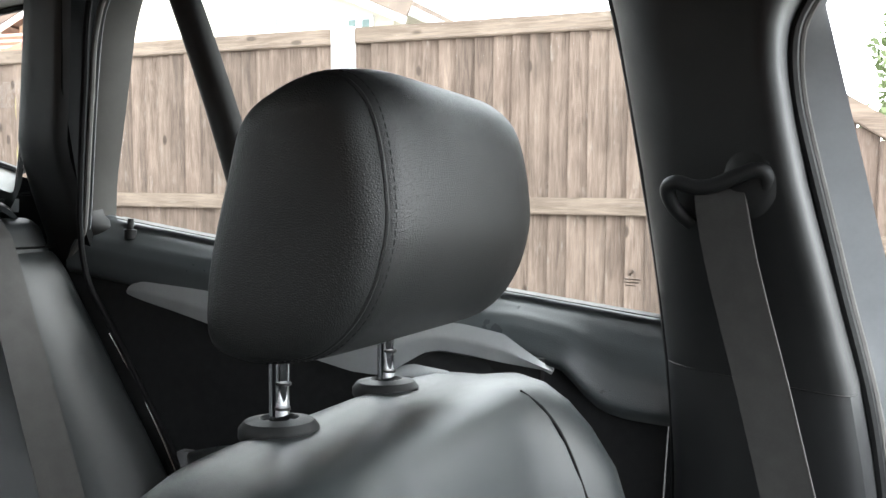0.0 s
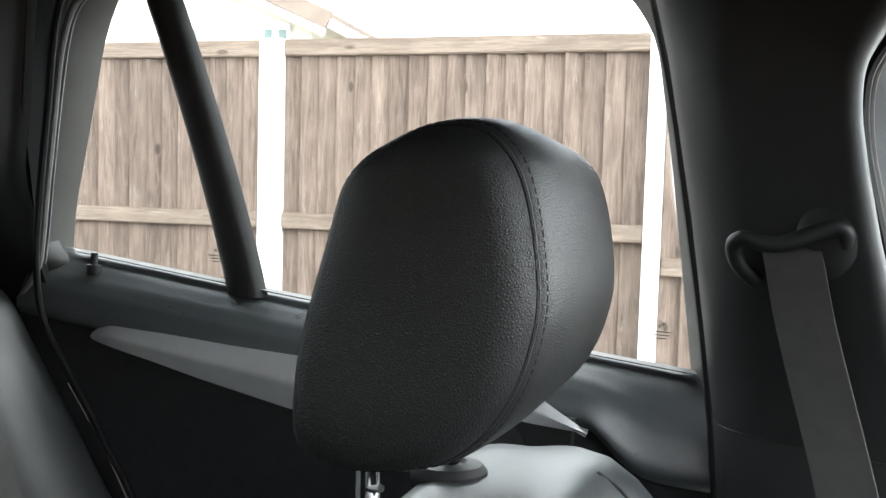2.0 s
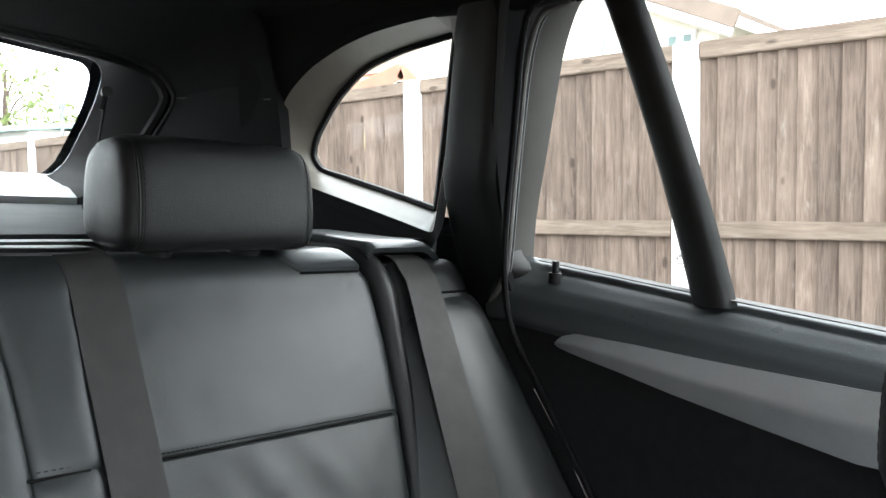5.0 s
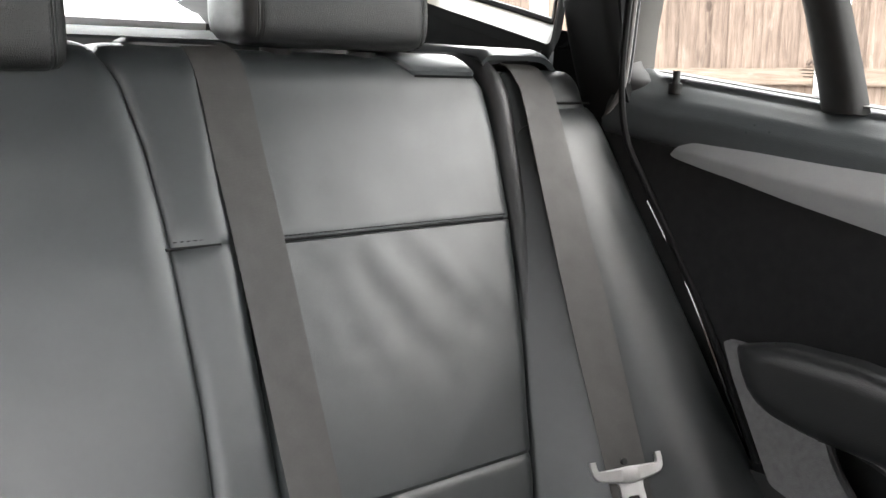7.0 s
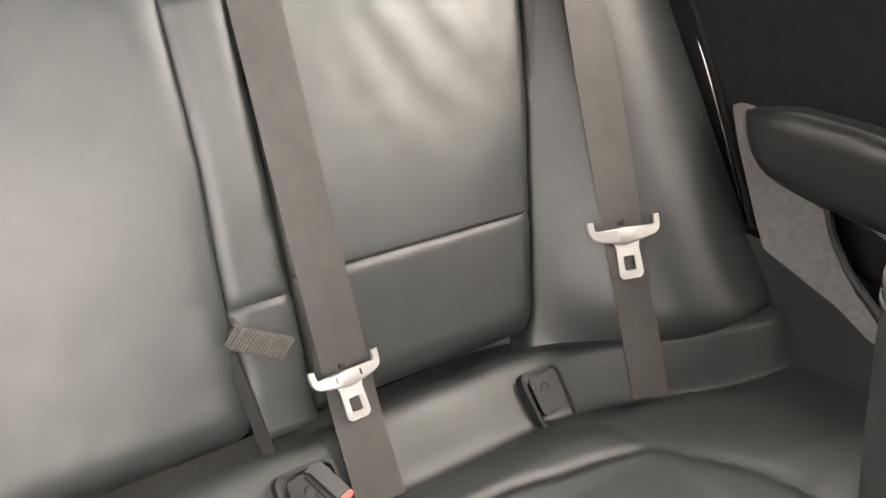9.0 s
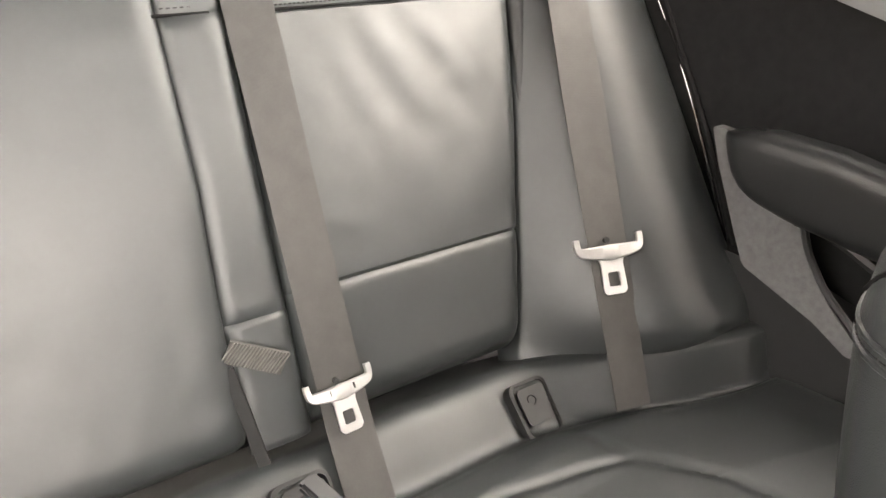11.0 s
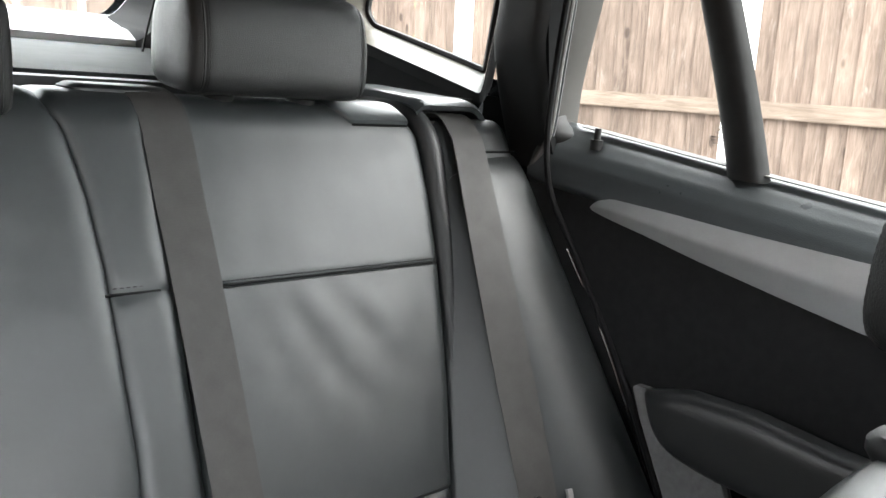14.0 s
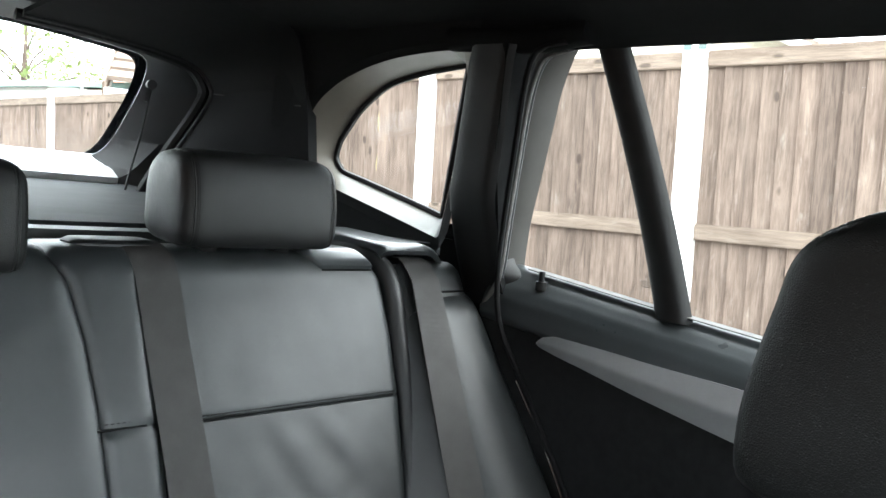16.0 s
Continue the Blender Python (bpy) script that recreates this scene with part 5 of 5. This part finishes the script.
MW = Vector((0.1, 1, 0.0))
part("webbing", ribbon([(local(mbelt, (-0.83, 0.166, 1.066)), MW), (local(mbelt, (-0.785, 0.171, 1.071)), MW), (mb(0.176, 1.045, 0.003), MW), (mb(0.180, 0.96, 0.004), MW), (mb(0.185, 0.87, 0.005), MW), (mb(0.191, 0.73, 0.005), MW), (mb(0.196, 0.60, 0.007), MW), (mb(0.198, 0.53, 0.010), MW), (local(mbelt, (-0.483, 0.196, 0.487)), MW), (local(mbelt, (-0.450, 0.192, 0.452)), MW), (local(mbelt, (-0.415, 0.188, 0.416)), MW)], 0.053, 0.0013, n=90), WEBBING, mbelt)
x0, z0 = face_at(s_of(0.512), 0.023)
face_2 = facing(Vector((0.06, 0.006, -0.10)), (-0.12, -0.99, 0.02))
tongue(mbelt, (x0, 0.192, z0), face_2, True, 1.06)
part("top_guide", loft([[local(mbelt, (-0.80 + rx * math.copysign(abs(math.cos(a)) ** 0.5, math.cos(a)), 0.145 + ry * math.copysign(abs(math.sin(a)) ** 0.5, math.sin(a)), z)) for a in (2 * math.pi * k / 32 for k in range(32))] for z, rx, ry in ((1.05, 0.03, 0.055), (1.069, 0.03, 0.055), (1.073, 0.025, 0.048), (1.073, 0.01, 0.03))]), PLASTIC, mbelt, "flat black belt outlet")

# ---- rear cushion ----
cushion = thing("rear_seat_cushion", "black leather rear bench cushion with a stitched insert", "car seat", (-0.25, 0.0, 0.30))
CUSH = spline([(-0.57, 0.42, 0), (-0.52, 0.447, 0), (-0.496, 0.458, 0), (-0.476, 0.456, 0), (-0.452, 0.438, 0), (-0.426, 0.417, 0), (-0.412, 0.416, 0), (-0.395, 0.427, 0), (-0.365, 0.436, 0), (-0.28, 0.446, 0), (-0.15, 0.455, 0), (-0.05, 0.455, 0), (0.0, 0.44, 0), (0.025, 0.40, 0), (0.03, 0.33, 0), (0.02, 0.28, 0)], 599)
SEAMS = [[(-0.315, 0.455), (-0.235, 0.512), (-0.10, 0.535), (0.0, 0.54)], [(-0.315, 0.455), (-0.345, 0.30), (-0.355, 0.15), (-0.35, 0.05)], [(-0.372, 0.45), (-0.315, 0.455)]]


def seg_d(px, py, a, b):
    ax, ay, bx, by = *a, *b
    dx, dy = bx - ax, by - ay
    t = min(1, max(0, ((px - ax) * dx + (py - ay) * dy) / (dx * dx + dy * dy)))
    return math.hypot(px - ax - t * dx, py - ay - t * dy)


def seat_top(u, v):
    y = -0.66 + 1.382 * u
    p = CUSH[min(598, round(v * 598))]
    d = min(seg_d(p.x, y, a, b) for line in SEAMS for a, b in zip(line, line[1:]))
    k = min(1, max(0, (y - 0.40) / 0.30))
    k = k * k * (3 - 2 * k)
    back = min(1, max(0, (-0.385 - p.x) / 0.09))
    x = p.x + (0.100 + 0.055 * back) * k * min(1, max(0, (0.02 - p.x) / 0.3))
    z = p.y - 0.004 * math.exp(-(d / 0.006) ** 2) - 0.02 * (1 - quarter((0.722 - y) / 0.03)) - 0.010 * min(1, max(0, (p.x + 0.36) / 0.06)) * quarter(max(0, 0.45 - y) / 0.2) + (0.036 + 0.030 * back) * k * min(1, max(0, (0.0 - p.x) / 0.25))
    z += 0.003 * noise.noise(Vector((p.x * 12, y * 12, 2.2)))
    return local(cushion, (x, y, z))


part("cushion_cover", sheet(seat_top, 150, 199, -0.05), LEATHER, cushion, "smooth leather cushion cover")
part("cushion_base", box(-0.28, 0.22, -0.64, 0.66, -0.05, 0.09, 0.01), PLASTIC, cushion)


def bezel(y, w):
    """Lower anchor bezel on the rear slope of the cushion."""
    m = Matrix.Translation(local(cushion, (-0.4365, y, 0.4310))) @ pose(0, 0, 0, 0, 42, 0)
    outer_ = rounded([(-0.037, -w), (0.035, -w + 0.002), (0.035, w - 0.002), (-0.037, w)], 0.014)
    inner_ = rounded([(-0.033, -w + 0.004), (0.031, -w + 0.006), (0.031, w - 0.006), (-0.033, w - 0.004)], 0.011)
    bz = part("anchor_bezel", turn(frame_loft([inner_, inner_, outer_, outer_], (0, 0), lambda k, a, b: (a, b, (-0.004, 0.009, 0.008, -0.012)[k]), 48), m), PILLAR_PLASTIC, cushion, "black anchor bezel")
    part("anchor_flap", turn(plate(rounded([(-0.028, -w + 0.012), (0.016, -w + 0.012), (0.016, w - 0.006), (-0.028, w - 0.006)], 0.006), lambda a, b: (a, b, 0.003), (0, 0, 0.003)), m), PLASTIC, bz)
    part("flap_mark", turn(tube([(-0.012 + 0.006 * math.cos(a), 0.006 * math.sin(a), 0.0065) for a in (0.3, 1.2, 2.2, 3.2, 4.2, 5.0)], 0.0009, n=14, seg=5), m), RUBBER, bz)


bezel(0.428, 0.029)
bezel(0.122, 0.033)
buckle = thing("belt_buckle", "black belt buckle with a red release button", "belt buckle", (-0.420, 0.128, 0.463))
part("buckle_body", turn(box(-0.030, 0.030, -0.016, 0.016, -0.008, 0.008, 0.005, 2), pose(0, 0, 0.004, 0, 22, 22) @ Matrix.Scale(0.75, 4)), PLASTIC, buckle)
part("release_button", turn(box(0.026, 0.034, -0.013, 0.013, -0.004, 0.009, 0.002, 2), pose(0, 0, 0.004, 0, 22, 22) @ Matrix.Scale(0.75, 4)), RED, buckle, "red button")

# The highlight along the sill trim's edge, put in as a thin grey tube.
part("trim_highlight", tube([local(cushion, p) for p in ((-0.375, 0.733, 0.505), (-0.361, 0.735, 0.496), (-0.334, 0.735, 0.474), (-0.307, 0.735, 0.449), (-0.27, 0.735, 0.41))], 0.0035, n=20, seg=8), FRAME_GREY, cushion, "thin grey strip for the highlight on the sill trim edge")
driver_seat = copy_thing(fseat, Matrix.Translation((0.03, -0.50, 0.25)))
tagged(driver_seat, "black leather driver seat with raised headrest", "car seat")


# ---- outside: ground, fence, houses, trees ----
tagged(part("ground", sheet(lambda u, v: (-400 + 800 * u, -400 + 800 * v, 0.02 * noise.noise(Vector((u * 30, v * 30, 0)))), 40, 40, 0.5), GRAVEL, None, smooth=False), "worn grey paved drive", "ground", kind="structure")

# the fence's own directions: along, out of its face, up
H = Vector((0.9969, 0.0718, 0.0336)).normalized()
V = Vector((-0.0492, -0.0381, 0.9981)).normalized()
V = (V - H * V.dot(H)).normalized()
O = Vector((-2.128, 3.88, 1.937))
FM = Matrix((H, V.cross(H), V)).transposed().to_4x4()
FM.translation = O


def rise(a):
    return -0.075 * min(1, max(0, -a - 4.5) / 2.2)


fence = thing("fence", "weathered brown close-board fence with pale concrete posts", "fence")
fence.matrix_basis = FM
R8 = random.Random(8)
board_meshes = []
for k in range(6):
    bm = box(-0.056, 0.056, -0.017, 0.017, -1.0, 1.0)
    for v in bm.verts:
        if v.co.x > 0:
            v.co.y *= 0.35
    bmesh.ops.bevel(bm, geom=bm.edges[:], offset=0.002, segments=1, affect="EDGES")
    me = bpy.data.meshes.new("board")
    bm.to_mesh(me)
    bm.free()
    me.materials.append(WOOD)
    board_meshes.append(me)


def piece(name, me, parent, m):
    ob = new(name, me)
    ob.parent = parent
    ob.matrix_basis = m
    return ob


def panel(a0, length, top, bottom, slope=0.0):
    n = round(length / 0.1015)
    for i in range(n):
        a = a0 + (i + 0.5) * length / n
        t = top + slope * (a - a0) + R8.uniform(-0.004, 0.002)
        h = t - bottom
        piece("board", R8.choice(board_meshes), fence, Matrix.Translation((a + R8.uniform(-0.004, 0.004), 0.012 + R8.uniform(-0.004, 0.006), (t + bottom) / 2)) @ pose(0, 0, 0, 0, R8.uniform(-0.25, 0.25), 8.5 + R8.uniform(-2, 2)) @ Matrix.Diagonal((1.03, 1, h / 2, 1)))
    mid = a0 + length / 2
    sl = Matrix.Rotation(-math.atan(slope), 4, "Y")
    part("capping", turn(box(-length / 2 * math.hypot(1, slope), length / 2 * math.hypot(1, slope), -0.028, 0.03, -0.012, 0.075, 0.006), Matrix.Translation((mid, 0, top + slope * length / 2)) @ sl), RAIL_WOOD, fence, "weathered capping rail", smooth=False)
    for zr in (-0.89,):
        part("rail", turn(box(-length / 2, length / 2, -0.038, 0.0, -0.043, 0.043, 0.006), Matrix.Translation((mid, 0, top + zr))), RAIL_WOOD, fence, "weathered middle rail", smooth=False)
    part("gravel_board", box(a0, a0 + length, 0.0, 0.04, bottom - 0.20, bottom + 0.0, 0.004), CONCRETE, fence, smooth=False)


def fence_post(a0, top, width=0.14):
    part("post", box(a0, a0 + width, -0.045, 0.055, -2.3, top, 0.008), CONCRETE, fence, "pale concrete fence post", smooth=False)


for k in range(-11, 1):
    up = rise(1.95 * k)
    panel(1.95 * k, 1.81 if k else 1.90, up, -1.75)
    fence_post(1.95 * k - 0.14, up + 0.08 if k in (0, -1) else up + 0.16)
fence_post(1.90, 0.02, 0.085)
panel(1.99, 1.15, -0.155, -1.9, -0.62)
fence_post(3.15, -0.80)
panel(3.29, 1.81, -0.95, -2.0)
fence_post(5.1, -0.80)
panel(5.24, 1.81, -0.95, -2.0)


def house(name, label, eye, yaw, width, depth, eaves, ridge, wall_mat, tile_mat, windows):
    """A gabled house: walls, tiled roof, barge boards, gutter and framed windows; its gable looks along -y."""
    h = thing(name, label, "house", eye)
    h.rotation_euler = (0, 0, radians(yaw))
    w = width / 2
    bm = bmesh.new()
    prof = [(-w, 0), (w, 0), (w, eaves), (0, ridge), (-w, eaves)]
    a = [bm.verts.new((x, 0, z)) for x, z in prof]
    b = [bm.verts.new((x, depth, z)) for x, z in prof]
    bm.faces.new(a)
    bm.faces.new(b[::-1])
    for i in range(5):
        j = (i + 1) % 5
        bm.faces.new((a[i], b[i], b[j], a[j]))
    part("wall", bm, wall_mat, h, smooth=False)
    ang = math.atan2(ridge - eaves, w)
    run = math.hypot(ridge - eaves, w) + 0.5
    for s in (-1, 1):
        rm = Matrix.Translation((0, -0.4, ridge + 0.08)) @ Matrix.Diagonal((s, 1, 1, 1)) @ Matrix.Rotation(ang, 4, "Y")
        rows = int(run / 0.3)
        bm = bmesh.new()
        for r in range(rows):
            x0 = r * 0.3
            vs = [bm.verts.new(rm @ Vector(p)) for p in ((x0, 0, 0.0), (x0, depth + 0.8, 0.0), (x0 + 0.33, depth + 0.8, 0.045), (x0 + 0.33, 0, 0.045), (x0, 0, -0.06), (x0, depth + 0.8, -0.06), (x0 + 0.33, depth + 0.8, -0.02), (x0 + 0.33, 0, -0.02))]
            for f in ((0, 1, 2, 3), (7, 6, 5, 4), (0, 3, 7, 4), (1, 5, 6, 2), (3, 2, 6, 7), (0, 4, 5, 1)):
                bm.faces.new([vs[i] for i in f])
        rf = part("roof", bm, tile_mat, h, "courses of roof tiles", smooth=False)
        part("barge_board", turn(box(0, run, -0.03, 0.0, -0.16, 0.06, 0.005), rm), tile_mat, rf, smooth=False)
        part("fascia", turn(box(0, run, -0.02, 0.01, -0.26, -0.165, 0.005), rm), WHITE_PVC, rf, smooth=False)
        part("gutter", turn(tube([(run, 0, -0.08), (run, depth + 0.8, -0.08)], 0.06, n=2), rm), WHITE_PVC, rf)
    for x, z, ww, hh in windows:
        wd = part("window", box(x - ww / 2, x + ww / 2, -0.05, 0.02, z - hh / 2, z + hh / 2, 0.01), WHITE_PVC, h, "white framed window", smooth=False)
        for s in (-1, 1):
            part("window_glass", box(x + s * ww / 4 - ww / 4 + 0.05, x + s * ww / 4 + ww / 4 - 0.05, -0.056, -0.04, z - hh / 2 + 0.06, z + hh / 2 - 0.06), HOUSE_GLASS, wd, smooth=False)
        part("sill", box(x - ww / 2 - 0.05, x + ww / 2 + 0.05, -0.12, 0.0, z - hh / 2 - 0.06, z - hh / 2, 0.01), WHITE_PVC, wd, smooth=False)
    return h


streak = fence.matrix_basis.inverted() @ Vector((-4.61, 3.72, 1.50))
part("yellow_stain", ribbon([((streak.x + 0.012 * math.sin(k * 1.9), -0.002, streak.z + 0.28 - 0.09 * k), Vector((1, 0, 0))) for k in range(8)], 0.014, 0.003, n=40), material("yellow_lichen", (0.36, 0.31, 0.13), 0.9, second=(0.20, 0.16, 0.09), scale=30, spread=0.7), fence, "streak of yellow lichen")
house("house", "cream rendered house with a brown tiled gable roof", (-8.55, 9.6, 0), 0, 7.0, 7.0, 3.54, 4.94, RENDER_WALL, BROWN_TILE, [(3.0, 3.12, 0.42, 0.6), (2.85, 1.2, 1.0, 1.1)])
house("outbuilding", "low white outbuilding with a red clay tile roof", (-9.4, 7.9, 0), 90, 3.6, 6.5, 2.05, 2.95, WHITE_WALL, TILE, [(0.0, 1.4, 0.9, 0.8)])
house("garden_building", "small garden building with a weathered brown tile roof", (-11.62, 5.21, 0), -30, 2.2, 1.0, 2.08, 2.68, WHITE_WALL, BROWN_TILE, [])
shed = thing("shed", "small shed with a pale green sloping roof", "shed", (-12.2, 4.4, 0))
part("wall", box(-1.1, 1.1, -0.75, 0.9, 0, 1.88), WHITE_WALL, shed, smooth=False)
part("roof", turn(box(-1.2, 1.2, -0.95, 1.1, -0.03, 0.04, 0.01), Matrix.Translation((0, 0, 1.97)) @ pose(0, 0, 0, 7)), GREEN_ROOF, shed, "pale green felt roof", smooth=False)
for nm, (px, py), top, lab in (("utility_pole", (-3.86, 5.5), 6.5, "slim grey pole behind the fence"), ("utility_pole", (-10.06, 3.66), 4.5, "slim grey pole with a joint")):
    pole = thing(nm, lab, "pole", (px, py, 0), group="poles")
    part("shaft", tube([(0, 0, 0), (0, 0, top)], 0.022, n=3, seg=10), POLE_METAL, pole)
    part("joint", tube([(0, 0, 2.05), (0, 0, 2.13)], 0.034, n=3, seg=10), POLE_METAL, pole)


def tree(name, label, place, height, spread, low, mat, leaves, leaf, conifer=False, seed=1):
    """Tapered trunk, limbs and a ragged crown of single leaf blades in clumps."""
    rnd = random.Random(seed)
    t = thing(name, label, "tree", place)
    part("trunk", loft([[Vector((r * math.cos(a), r * math.sin(a), z)) + Vector((0.05 * math.sin(z), 0.04 * math.cos(z * 1.3), 0)) for a in (2 * math.pi * k / 10 for k in range(10))] for z, r in ((0, 0.16), (0.4, 0.12), (height * 0.5, 0.08), (height * 0.92, 0.02))]), BARK, t)
    clumps = []
    for k in range(46 if conifer else 34):
        z = low + (height - low) * (rnd.random() ** (1.3 if conifer else 0.9))
        f = (z - low) / (height - low)
        r = spread * ((1 - f) ** 0.8 if conifer else math.sin(min(1, f * 0.9 + 0.12) * math.pi) ** 0.6) * rnd.uniform(0.55, 1.0)
        a = rnd.uniform(0, 2 * math.pi)
        p = Vector((r * math.cos(a), r * math.sin(a), z - (0.12 * r if conifer else 0)))
        clumps.append((p, spread * rnd.uniform(0.2, 0.36)))
        if k % 2 == 0:
            part("limb", tube([(0.03 * math.cos(a), 0.03 * math.sin(a), max(low * 0.6, z - 0.5 * r)), p * 0.5 + Vector((0, 0, z * 0.5 - 0.15 * r)), p], 0.018, n=6, seg=5), BARK, t)
    verts, faces = [], []
    for i in range(leaves):
        c, rad = clumps[i % len(clumps)]
        d = Vector((rnd.gauss(0, 1), rnd.gauss(0, 1), rnd.gauss(0, 0.7))).normalized() * rad * rnd.random() ** 0.45
        p = c + d
        u = Vector((rnd.gauss(0, 1), rnd.gauss(0, 1), rnd.gauss(0, 1))).normalized()
        w = u.cross(Vector((rnd.gauss(0, 1), rnd.gauss(0, 1), rnd.gauss(0, 1)))).normalized()
        s = leaf * rnd.uniform(0.6, 1.3)
        n0 = len(verts)
        verts += [p - u * s, p + w * s * (0.18 if conifer else 0.45), p + u * s, p - w * s * (0.18 if conifer else 0.45)]
        faces.append((n0, n0 + 1, n0 + 2, n0 + 3))
    me = bpy.data.meshes.new("crown")
    me.from_pydata(verts, [], faces)
    me.materials.append(mat)
    cr = new("crown", me)
    cr.parent = t
    tagged(cr, kind="stuff")
    return t


tree("conifer_tree", "dense blue-green conifer behind the fence", (-17.4, 3.5, 0), 3.6, 1.2, 0.5, NEEDLE, 9000, 0.10, True, 3)
tree("conifer_tree", "silvery young conifer behind the fence", (-14.6, 2.7, 0), 2.7, 0.8, 0.3, PALE_LEAF, 5000, 0.07, True, 5)
tree("garden_tree", "leafy pale green tree behind the fence", (-16.2, 5.0, 0), 3.5, 1.3, 1.4, PALE_LEAF, 1300, 0.06, False, 7)
tree("garden_tree", "green broadleaf tree beyond the fence", (2.3, 12.6, 0), 4.9, 1.9, 1.4, LEAF, 9000, 0.085, False, 9)
tree("garden_tree", "tall yellow-green broadleaf tree behind the fence", (-20.0, 2.2, 0), 4.0, 1.8, 1.0, LEAF, 2200, 0.09, False, 11)
